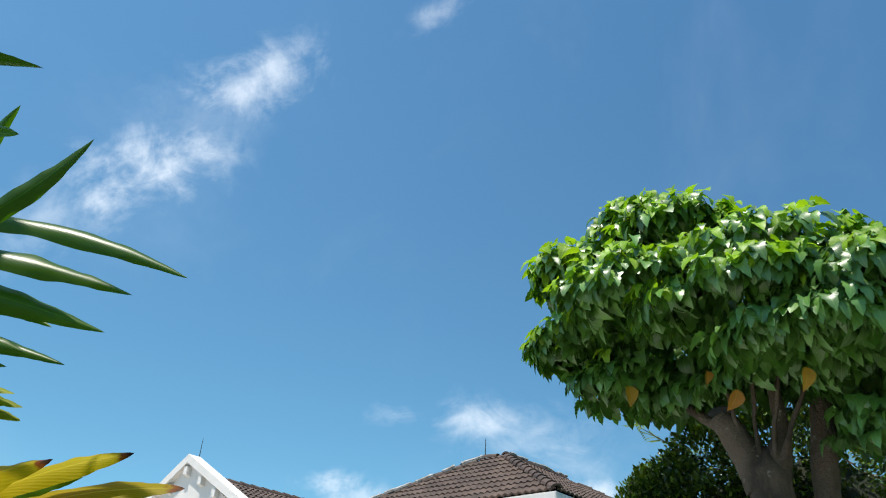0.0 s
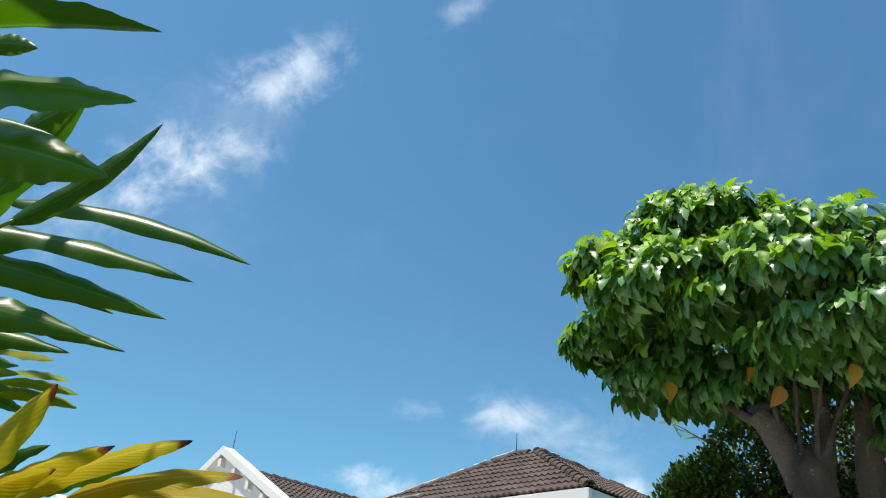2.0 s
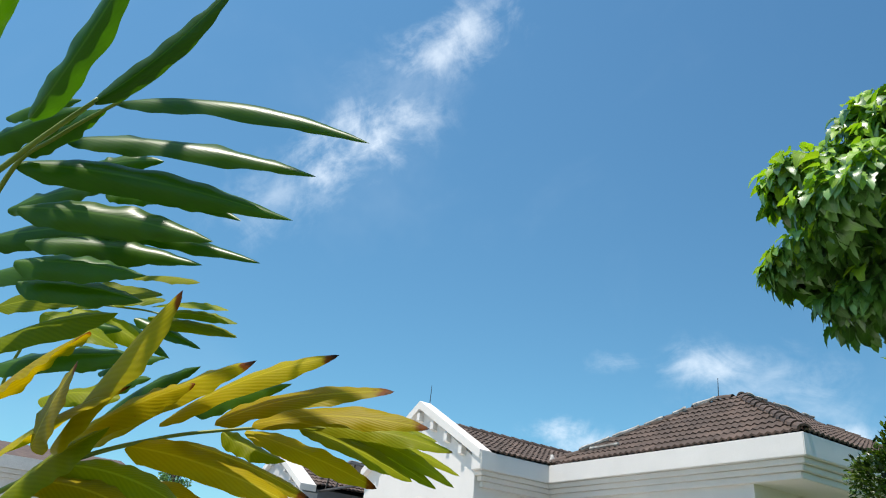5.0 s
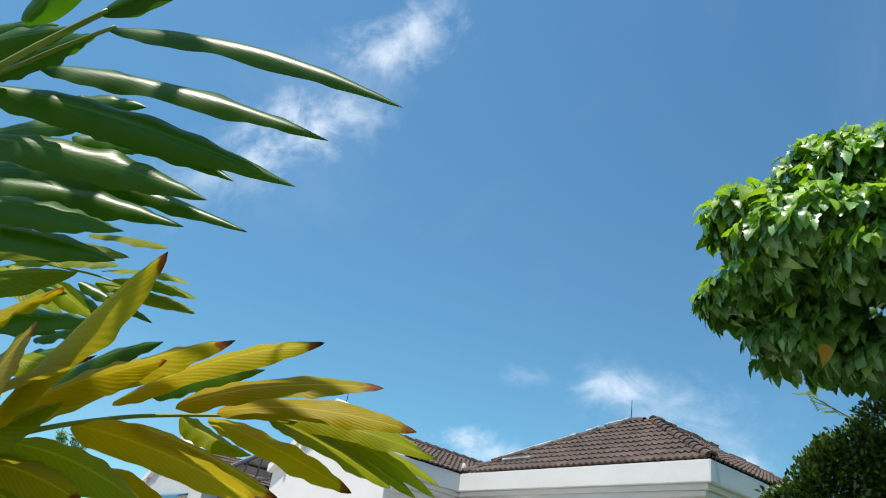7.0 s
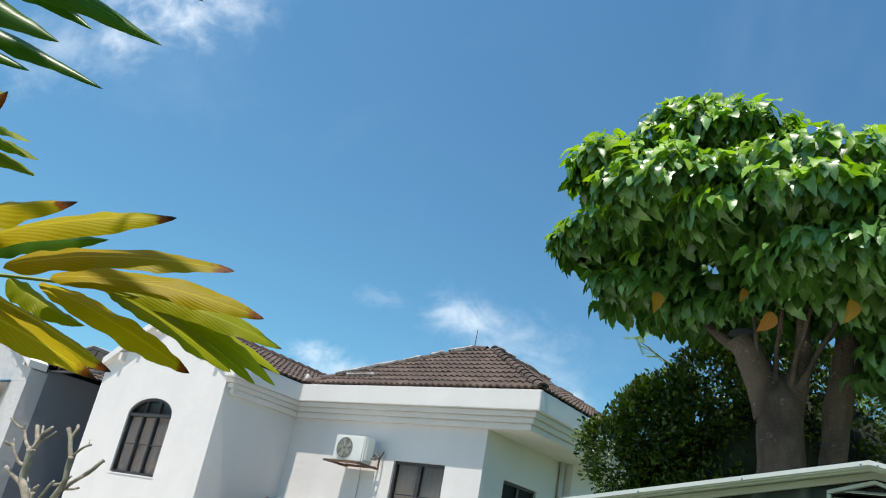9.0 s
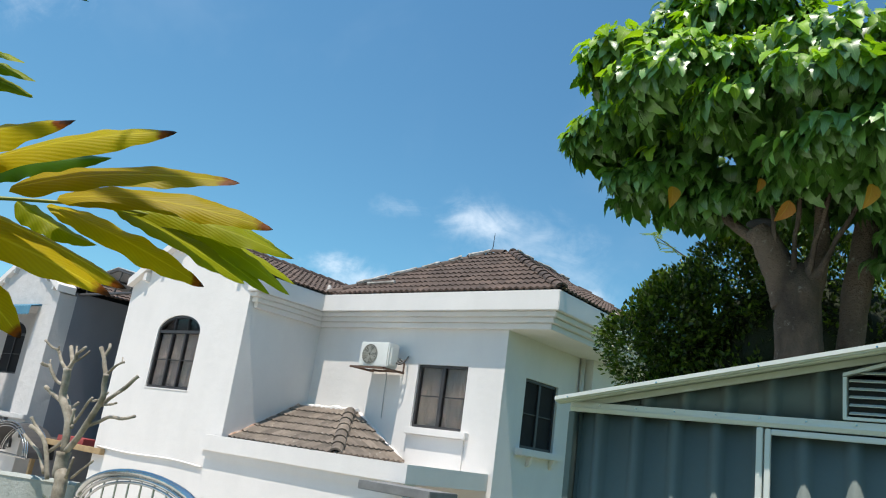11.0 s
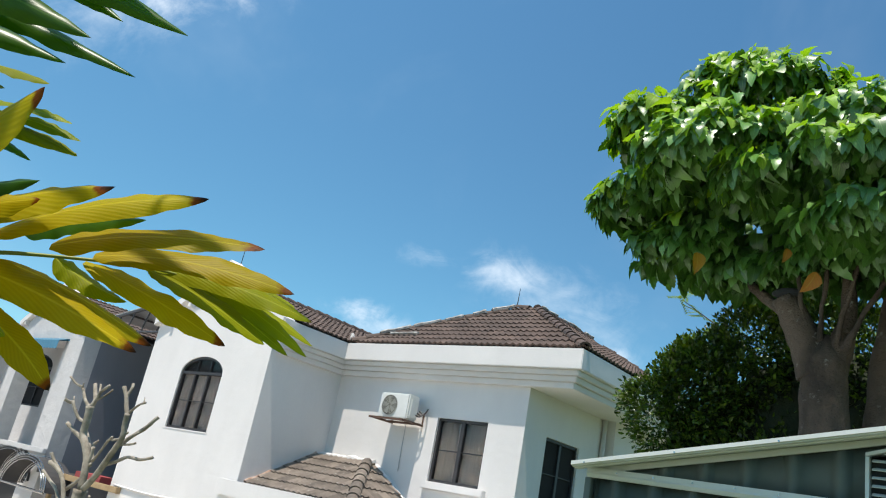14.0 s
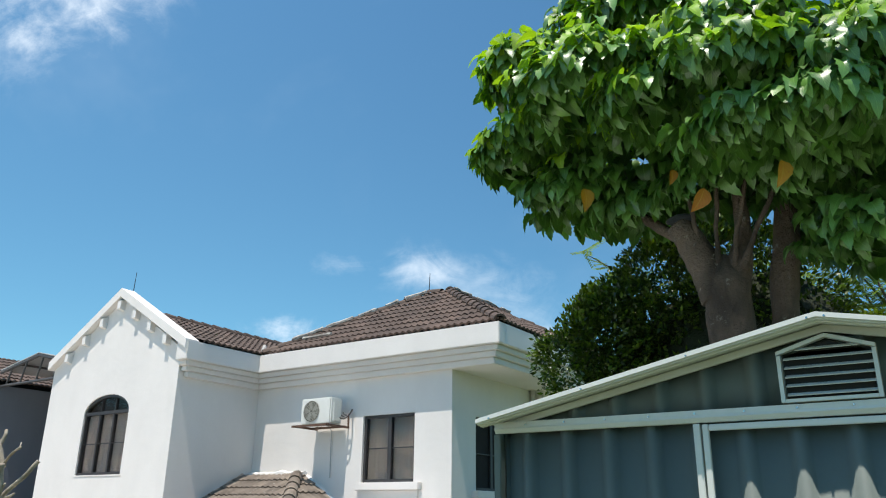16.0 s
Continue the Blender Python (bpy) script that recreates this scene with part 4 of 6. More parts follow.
def build_far_tree():
    """The round-topped tree that stands over the far roofs."""
    rng = random.Random(41)
    tree = thing("tree", "distant dark green tree behind the houses", "tree", (-45.5, 14.1, LOW))
    part("trunk", tube(bmesh.new(), bend([(-45.5, 14.1, LOW), (-45.6, 14.1, 3.0), (-45.5, 14.0, 7.8)]), [0.30 - 0.024 * i for i in range(11)], 8), BARK, tree, smooth=True)
    leaves = LeafMass()
    for k in range(22):
        a = Vector((-45.5, 14.05, rng.uniform(4.0, 7.4)))
        b = Vector((-45.5 + rng.uniform(-0.9, 0.9), 14.05 + rng.uniform(-0.75, 0.75), rng.uniform(6.4, 8.8)))
        part("branch", tube(bmesh.new(), [a, a.lerp(b, 0.5) + Vector((0, 0, 0.15)), b], [0.06, 0.04, 0.015], 5), BARK, tree)
        for _ in range(70):
            p = b + 0.32 * any_way(rng) * rng.random() ** 0.4
            w = any_way(rng)
            leaves.leaf(p, w, any_way(rng) + Vector((0, 0, 0.8)), 0.17, 0.09, SMALL, 0.3, 0.2)
    leaves.put("foliage", LEAF_CROWN, tree, "dense small leaf clumps", "stuff")


build_neighbour()
build_canopy()
build_far_house()

# ---------- garden shed ----------
SHED_Y, SHED_L, SHED_EAVE = 4.69, -2.46, 2.13
SHED_MID, SHED_PEAK = -0.88, 2.50
SHED_R, SHED_BACK = 0.70, 6.55


def build_shed():
    shed = thing("garden_shed", "grey-green ribbed metal garden shed with white trim", "shed", (SHED_MID, 5.6, YARD))
    slope = (SHED_PEAK - 2.17) / (SHED_MID - SHED_L)
    roof_z = lambda x: SHED_PEAK - 0.03 - abs(x - SHED_MID) * slope
    def ribbed(name, a0, a1, z0, top, put, pitch=0.212):
        """A steel sheet with trapezoid ribs, from z0 up to top(a)."""
        bm = bmesh.new()
        stops = []
        a = a0
        while a < a1 - 1e-6:
            for f, d in ((0.0, -0.040), (0.50, -0.040), (0.58, -0.033), (0.67, -0.008), (0.75, 0.004), (0.83, 0.004), (0.90, -0.008), (0.97, -0.033)):
                if a + f * pitch < a1:
                    stops.append((a + f * pitch, d))
            a += pitch
        stops.append((a1, -0.040))
        skins = [[[bm.verts.new(put(s, d - back, z)) for s, d, z in ((s, d, z0 if low else top(s)) for s, d in stops)] for low in (True, False)] for back in (0.0, 0.006)]
        for i in range(len(stops) - 1):
            for lo, hi in skins:
                bm.faces.new((lo[i], lo[i + 1], hi[i + 1], hi[i]))
            for k in (0, 1):
                bm.faces.new((skins[0][k][i], skins[0][k][i + 1], skins[1][k][i + 1], skins[1][k][i]))
        bmesh.ops.recalc_face_normals(bm, faces=bm.faces[:])
        return part(name, bm, SHED_GREEN, shed, smooth=True)
    front = lambda a, d, z: (a, SHED_Y - d, z)
    ribbed("wall_sheet", SHED_L, -1.45, YARD, lambda a: SHED_EAVE + 0.018, front)
    ribbed("wall_sheet", -0.28, SHED_R, YARD, lambda a: SHED_EAVE + 0.018, front)
    ribbed("gable_sheet", SHED_L + 0.05, SHED_R - 0.05, SHED_EAVE + 0.02, lambda a: max(SHED_EAVE + 0.03, roof_z(a) + 0.022), front)
    ribbed("wall_sheet", SHED_Y, SHED_BACK, YARD, lambda a: SHED_EAVE, lambda a, d, z: (SHED_L - d, a, z))
    ribbed("wall_sheet", SHED_Y, SHED_BACK, YARD, lambda a: SHED_EAVE, lambda a, d, z: (SHED_R + d, a, z))
    ribbed("wall_sheet", SHED_L, SHED_R, YARD, lambda a: roof_z(a) - 0.02, lambda a, d, z: (a, SHED_BACK + d, z))
    part("floor_rail", boxed(SHED_L, SHED_R, SHED_Y - 0.03, SHED_Y - 0.016, YARD, YARD + 0.06), SHED_WHITE, shed)
    # doors
    for a0, a1 in ((-1.415, -0.30),):
        door = ribbed("door", a0, a1, YARD + 0.05, lambda a: SHED_EAVE + 0.01, lambda a, d, z: (a, SHED_Y - 0.002 - d * 0.8, z))
        for b in ((a0, a0 + 0.027, YARD + 0.05, SHED_EAVE - 0.016), (a1 - 0.027, a1, YARD + 0.05, SHED_EAVE - 0.016)):
            part("stile", boxed(b[0], b[1], SHED_Y - 0.034, SHED_Y - 0.014, b[2], b[3], bevel=0.003), SHED_WHITE, door)
        for z in (YARD + 0.05, SHED_EAVE - 0.044):
            part("rail", boxed(a0 + 0.028, a1 - 0.028, SHED_Y - 0.033, SHED_Y - 0.014, z, z + 0.027, bevel=0.003), SHED_WHITE, door)
    for x in (-1.455, -0.29):
        part("door_jamb", boxed(x, x + 0.030, SHED_Y - 0.030, SHED_Y + 0.01, YARD + 0.06, SHED_EAVE - 0.012, bevel=0.003), SHED_WHITE, shed)
    # header rail with screws
    part("header_rail", prism(bmesh.new(), [(SHED_L, SHED_Y - 0.028, SHED_EAVE - 0.008), (SHED_L, SHED_Y - 0.040, SHED_EAVE + 0.012), (SHED_L, SHED_Y - 0.036, SHED_EAVE + 0.022), (SHED_L, SHED_Y - 0.036, SHED_EAVE + 0.045), (SHED_L, SHED_Y - 0.002, SHED_EAVE + 0.045), (SHED_L, SHED_Y - 0.002, SHED_EAVE - 0.008)], (SHED_R - SHED_L, 0, 0)), SHED_WHITE, shed)
    for k in range(14):
        x = SHED_L + 0.18 + 0.21 * k
        part("screw", tube(bmesh.new(), [(x, SHED_Y - 0.036, SHED_EAVE + 0.030), (x, SHED_Y - 0.043, SHED_EAVE + 0.030)], 0.005, 6), STEEL, shed)
    # roof sheets, raking trims
    over, back = SHED_Y - 0.19, SHED_BACK + 0.1
    for side in (-1, 1):
        end = SHED_MID + side * (SHED_MID - SHED_L + 0.02)
        ze = SHED_PEAK - abs(end - SHED_MID) * slope
        way = Vector((end - SHED_MID, 0, ze - SHED_PEAK))
        bm = bmesh.new()
        n = 60
        rows = []
        for y in (0, 1):
            row = []
            for f in (0.0, 1.0):
                row.append([bm.verts.new((SHED_MID + way.x * f, over + 0.02 + (back - over - 0.02) * i / n, SHED_PEAK + 0.004 + way.z * f + (0.012 if i % 6 in (2, 3) else 0) - 0.003 * y)) for i in range(n + 1)])
            rows.append(row)
        for row in rows:
            for i in range(n):
                bm.faces.new((row[0][i], row[0][i + 1], row[1][i + 1], row[1][i]))
        part("roof_sheet", bm, SHED_WHITE, shed)
        p = Vector((SHED_MID, over, SHED_PEAK))
        outline = [(0, 0.014), (0, -0.006), (0.014, -0.010), (0.014, -0.013), (0.045, -0.015), (0.047, -0.019), (0.078, -0.020), (0.082, -0.015), (0.06, 0.012)]
        bm = bmesh.new()
        prism(bm, [(p.x, over + a, p.z + b) for a, b in outline], way)
        trim = part("raking_trim", bm, SHED_WHITE, shed)
        part("gable_strip", prism(bmesh.new(), [(p.x, SHED_Y - a, p.z + b) for a, b in ((0.022, -0.004), (0.022, -0.036), (0.006, -0.036), (0.006, -0.004))], way * 0.95), SHED_WHITE, trim)
        for k in range(4):
            q = p + way * (0.02 + 0.31 * k) + Vector((0, -0.001, -0.002))
            part("screw", tube(bmesh.new(), [q, q + Vector((0, -0.006, 0))], 0.005, 6), STEEL, trim)
    # corner posts
    for x in (SHED_L, SHED_R - 0.03):
        part("corner_trim", boxed(x - 0.016, x + 0.022, SHED_Y - 0.018, SHED_Y + 0.03, YARD, SHED_EAVE - 0.009, bevel=0.003), SHED_GREEN, shed)
    # louvred vent in the gable
    vx0, vx1, vz0 = -1.075, -0.70, SHED_EAVE + 0.052
    # near-black plate over the ribbed sheet paints the shade behind the slats
    vent = part("vent", boxed(vx0 + 0.02, vx1 - 0.02, SHED_Y - 0.012, SHED_Y - 0.008, vz0, roof_z(vx0) - 0.04), DARK, shed, "white louvred gable vent")
    vtop = roof_z(vx0) - 0.035
    yf, yb = SHED_Y - 0.046, SHED_Y - 0.013
    part("vent_frame", boxed(vx0, vx0 + 0.016, yf, yb, vz0, vtop - 0.017), SHED_WHITE, vent)
    part("vent_frame", boxed(vx1 - 0.016, vx1, yf, yb, vz0, vtop - 0.017), SHED_WHITE, vent)
    part("vent_frame", boxed(vx0 + 0.017, vx1 - 0.017, yf, yb, vz0, vz0 + 0.014), SHED_WHITE, vent)
    for side, e in ((-1, vx0), (1, vx1)):
        part("vent_frame", prism(bmesh.new(), [(SHED_MID, yf, SHED_PEAK - 0.045), (e, yf, vtop), (e, yf, vtop - 0.016), (SHED_MID, yf, SHED_PEAK - 0.061)], (0, yb - yf, 0)), SHED_WHITE, vent)
    # the same painted shade, up into the vent's peak
    part("backing", prism(bmesh.new(), [(vx0 + 0.02, SHED_Y - 0.012, vtop - 0.02), (SHED_MID, SHED_Y - 0.012, SHED_PEAK - 0.07), (vx1 - 0.02, SHED_Y - 0.012, vtop - 0.02)], (0, 0.003, 0)), DARK, vent)
    for k in range(6):
        z = vz0 + 0.028 + 0.037 * k
        half = min((vx1 - vx0) / 2 - 0.018, (SHED_PEAK - 0.08 - z) / slope)
        part("slat", prism(bmesh.new(), [(SHED_MID - half, SHED_Y - 0.043, z), (SHED_MID - half, SHED_Y - 0.041, z - 0.003), (SHED_MID - half, SHED_Y - 0.016, z + 0.009), (SHED_MID - half, SHED_Y - 0.016, z + 0.013)], (2 * half, 0, 0)), SHED_WHITE, vent)


build_shed()

# ---------- yard wall, gate and pruned tree ----------


def build_yard_wall():
    a, b = Vector((-11.6, 3.52, 0)), Vector((-8.62, 5.33, 0))
    way = (b - a).normalized()
    side = Vector((-way.y, way.x, 0))
    wall = tagged(new("yard_wall"), "weathered mossy concrete boundary wall", "wall")
    wall.location = (a.x, a.y, LOW)
    part("wall", prism(bmesh.new(), [a + Vector((0, 0, LOW)), b + Vector((0, 0, LOW)), b + side * 0.15 + Vector((0, 0, LOW)), a + side * 0.15 + Vector((0, 0, LOW))], (0, 0, 0.96 - LOW)), CONCRETE, wall)
    n = 24
    bm = bmesh.new()
    tube(bm, [a.lerp(b, i / n) + side * 0.075 + Vector((0, 0, 0.965 + 0.006 * noise.noise((i * 0.6, 2, 1)))) for i in range(n + 1)], [0.085 + 0.01 * noise.noise((i * 0.8, 5, 1)) for i in range(n + 1)], 8)
    bmesh.ops.scale(bm, vec=(1, 1, 0.4), space=Matrix.Translation((0, 0, -0.96)), verts=bm.verts[:])
    part("coping", bm, CONCRETE, wall, "rough mossy coping")
    gate = thing("gate", "arched stainless steel tube gate beside the boundary wall", "gate", (b.x, b.y, LOW))
    mid, half, foot, rise = -7.42, 1.10, 0.86, 0.36
    for r, rad in ((1.0, 0.038), (0.93, 0.022), (0.87, 0.016)):
        pts = [(mid - half * r * math.cos(math.pi * k / 24), b.y, foot + rise * math.sin(math.pi * k / 24) - (1 - r) * 0.7) for k in range(25)]
        part("arch_tube", tube(bmesh.new(), pts, rad, 8), STEEL, gate, smooth=True)
    for k in range(9):
        x = mid - 0.88 + 0.22 * k
        h = foot + rise * math.sqrt(1 - ((x - mid) / half) ** 2) - 0.05
        part("bar", tube(bmesh.new(), [(x, b.y, LOW + 0.1), (x, b.y, h)], 0.012, 6), STEEL, gate)
    for x in (mid - half, mid + half):
        part("post", tube(bmesh.new(), [(x, b.y, LOW), (x, b.y, foot)], 0.038, 8), STEEL, gate)


def build_pruned_tree():
    tree = thing("bare_tree", "pruned leafless tree with pale stubby branches", "tree", (-8.2, 5.0, LOW))

    def limb(thick, thin, *points):
        thick, thin = 0.76 * thick, 0.80 * thin
        pts = bend(points, 4)
        n = len(pts) - 1
        rs = [thick + (thin - thick) * i / n + 0.003 * noise.noise((i * 1.3, thick * 50, points[0][0] * 9)) for i in range(n + 1)]
        rs[-1] *= 1.15
        part("trunk" if thick > 0.062 else "branch", tube(bmesh.new(), pts, rs, 9), PALE_BARK, tree, smooth=True)

    limb(0.090, 0.084, (-8.26, 5.00, -1.75), (-8.31, 5.00, 0.82), (-8.40, 5.00, 1.09), (-8.41, 5.00, 1.31))
    limb(0.052, 0.052, (-8.41, 5.00, 1.30), (-8.44, 4.98, 1.60), (-8.52, 4.96, 1.74), (-8.63, 4.95, 1.85), (-8.61, 4.93, 2.00), (-8.60, 4.91, 2.15))
    limb(0.036, 0.026, (-8.77, 5.00, 2.14), (-8.77, 5.03, 2.23), (-8.89, 5.06, 2.33), (-8.98, 5.08, 2.41))
    limb(0.026, 0.019, (-8.77, 5.00, 2.14), (-8.97, 5.02, 2.22), (-9.14, 5.04, 2.34), (-9.24, 5.06, 2.37))
    limb(0.019, 0.016, (-9.08, 5.00, 2.36), (-9.18, 4.97, 2.38), (-9.32, 4.94, 2.45))
    limb(0.013, 0.010, (-9.09, 5.00, 2.35), (-9.09, 5.00, 2.40))
    limb(0.026, 0.019, (-8.75, 5.00, 2.16), (-8.67, 5.00, 2.27), (-8.64, 4.99, 2.32), (-8.49, 4.99, 2.40))
    limb(0.016, 0.013, (-8.67, 5.00, 2.31), (-8.78, 5.04, 2.41))
    limb(0.016, 0.013, (-8.68, 5.00, 2.23), (-8.60, 5.04, 2.30), (-8.54, 5.07, 2.37))
    limb(0.026, 0.019, (-8.73, 5.00, 1.98), (-8.87, 4.97, 2.01), (-8.94, 4.93, 2.09), (-8.99, 4.90, 2.17))
    limb(0.026, 0.023, (-9.17, 5.00, 2.18), (-9.16, 4.94, 2.17), (-9.17, 4.89, 2.19))
    limb(0.013, 0.012, (-9.19, 5.00, 2.18), (-9.37, 5.08, 2.25))
    limb(0.032, 0.026, (-8.71, 5.00, 1.80), (-8.84, 5.00, 1.84), (-8.98, 4.99, 1.89), (-9.11, 4.98, 1.94))
    limb(0.026, 0.019, (-8.46, 5.00, 1.57), (-8.56, 5.02, 1.75), (-8.69, 5.04, 1.84), (-8.78, 5.06, 1.88))
    limb(0.045, 0.032, (-8.38, 5.00, 1.31), (-8.17, 4.98, 1.48), (-8.03, 4.96, 1.63), (-7.89, 4.94, 1.78), (-7.79, 4.92, 1.90), (-7.79, 4.90, 2.03), (-7.76, 4.88, 2.12))
    limb(0.032, 0.026, (-7.96, 5.00, 2.11), (-8.04, 5.00, 2.21), (-8.08, 4.99, 2.30), (-8.18, 4.99, 2.40))
    limb(0.026, 0.019, (-8.10, 5.00, 2.30), (-8.09, 5.03, 2.40), (-8.13, 5.05, 2.45))
    limb(0.019, 0.013, (-7.96, 5.00, 2.13), (-7.85, 4.98, 2.19), (-7.72, 4.96, 2.24), (-7.58, 4.93, 2.26))
    limb(0.010, 0.008, (-7.73, 5.00, 2.26), (-7.93, 5.11, 2.33))
    limb(0.029, 0.023, (-7.92, 5.00, 1.82), (-7.85, 5.02, 1.89), (-7.75, 5.04, 1.96), (-7.65, 5.06, 2.03), (-7.58, 5.08, 2.11), (-7.55, 5.10, 2.15))
    limb(0.019, 0.013, (-7.71, 5.00, 1.94), (-7.47, 4.89, 1.96))
    limb(0.016, 0.013, (-7.88, 5.00, 1.83), (-7.65, 4.94, 1.84), (-7.47, 4.89, 1.86))
    limb(0.026, 0.019, (-8.09, 5.00, 1.60), (-7.89, 5.00, 1.66), (-7.71, 5.00, 1.72), (-7.50, 5.01, 1.72), (-7.30, 5.01, 1.76))
    limb(0.026, 0.019, (-8.38, 5.00, 1.56), (-8.47, 5.04, 1.66), (-8.60, 5.07, 1.75), (-8.57, 5.11, 1.82))
    limb(0.019, 0.016, (-8.36, 5.00, 1.61), (-8.24, 4.99, 1.73), (-8.15, 4.98, 1.83), (-8.07, 4.97, 1.88))
    limb(0.016, 0.013, (-8.11, 5.00, 1.85), (-7.92, 4.97, 1.88), (-7.73, 4.93, 1.95))
    limb(0.026, 0.019, (-8.71, 5.00, 1.28), (-8.46, 4.99, 1.43), (-8.41, 4.99, 1.60), (-8.38, 4.98, 1.75))
    limb(0.032, 0.026, (-8.61, 5.00, 1.01), (-8.70, 4.97, 1.26), (-8.78, 4.94, 1.40), (-8.91, 4.92, 1.47), (-9.03, 4.89, 1.51))
    limb(0.026, 0.019, (-8.93, 5.00, 1.42), (-9.09, 4.97, 1.52), (-9.15, 4.93, 1.60))
    limb(0.026, 0.019, (-8.71, 5.00, 1.06), (-8.91, 5.00, 1.24), (-9.07, 4.99, 1.31), (-9.33, 4.99, 1.40))
    limb(0.019, 0.016, (-9.09, 5.00, 1.31), (-9.22, 5.00, 1.36))
    limb(0.023, 0.016, (-8.25, 5.00, 1.07), (-8.16, 4.97, 1.20), (-8.09, 4.94, 1.28))
    limb(0.019, 0.013, (-8.14, 5.00, 1.08), (-7.91, 4.97, 1.20), (-7.70, 4.93, 1.29))


build_yard_wall()
build_pruned_tree()

# ---------- leaves ----------
OVATE = ((0.0, 0.10), (0.06, 0.66), (0.20, 1.0), (0.27, 0.80), (0.40, 0.98), (0.46, 0.74), (0.60, 0.80), (0.66, 0.54), (0.80, 0.48), (1.0, 0.0))
DRY = ((0.0, 0.08), (0.10, 0.62), (0.30, 1.0), (0.50, 0.95), (0.70, 0.66), (0.88, 0.30), (1.0, 0.0))
SMALL = ((0.0, 0.1), (0.35, 1.0), (0.7, 0.7), (1.0, 0.0))


class LeafMass:
    """Gathers many leaves into one mesh, with a map across and along each leaf."""

    def __init__(self):
        self.verts, self.faces, self.uvs = [], [], []

    def leaf(self, base, way, up, long, wide, form=OVATE, droop=0.3, fold=0.25):
        way = Vector(way).normalized()
        side = way.cross(Vector(up))
        side = side.normalized() if side.length > 1e-3 else way.orthogonal().normalized()
        top = side.cross(way)
        first, n = len(self.verts), len(form)
        for v, w in form:
            mid = Vector(base) + way * (long * v * (1 - 0.25 * droop * v)) - top * (long * droop * v * v * 0.55)
            half = side * (0.5 * wide * w)
            rise = top * (0.5 * wide * w * fold)
            self.verts += [mid - half + rise, mid, mid + half + rise]
        for i in range(n - 1):
            a = first + 3 * i
            for s in (0, 1):
                self.faces.append((a + s, a + s + 1, a + s + 4, a + s + 3))
                self.uvs += [(s * 0.5, form[i][0]), (s * 0.5 + 0.5, form[i][0]), (s * 0.5 + 0.5, form[i + 1][0]), (s * 0.5, form[i + 1][0])]

    def mesh(self, name, material):
        me = bpy.data.meshes.new(name)
        me.from_pydata([tuple(v) for v in self.verts], [], self.faces)
        layer = me.uv_layers.new(name="leaf")
        layer.data.foreach_set("uv", [c for uv in self.uvs for c in uv])
        me.shade_smooth()
        me.materials.append(material)
        return me

    def put(self, name, material, parent, label="", kind=""):
        ob = new(name, self.mesh(name, material))
        ob.parent = parent
        ob.matrix_parent_inverse = Matrix.Translation(-parent.location) if parent.parent is None else Matrix()
        return tagged(ob, label, kind=kind)


def any_way(rng, flat=1.0):
    v = Vector((rng.gauss(0, 1), rng.gauss(0, 1), rng.gauss(0, 1) * flat))
    return v.normalized()


# ---------- the large-leaved tree ----------


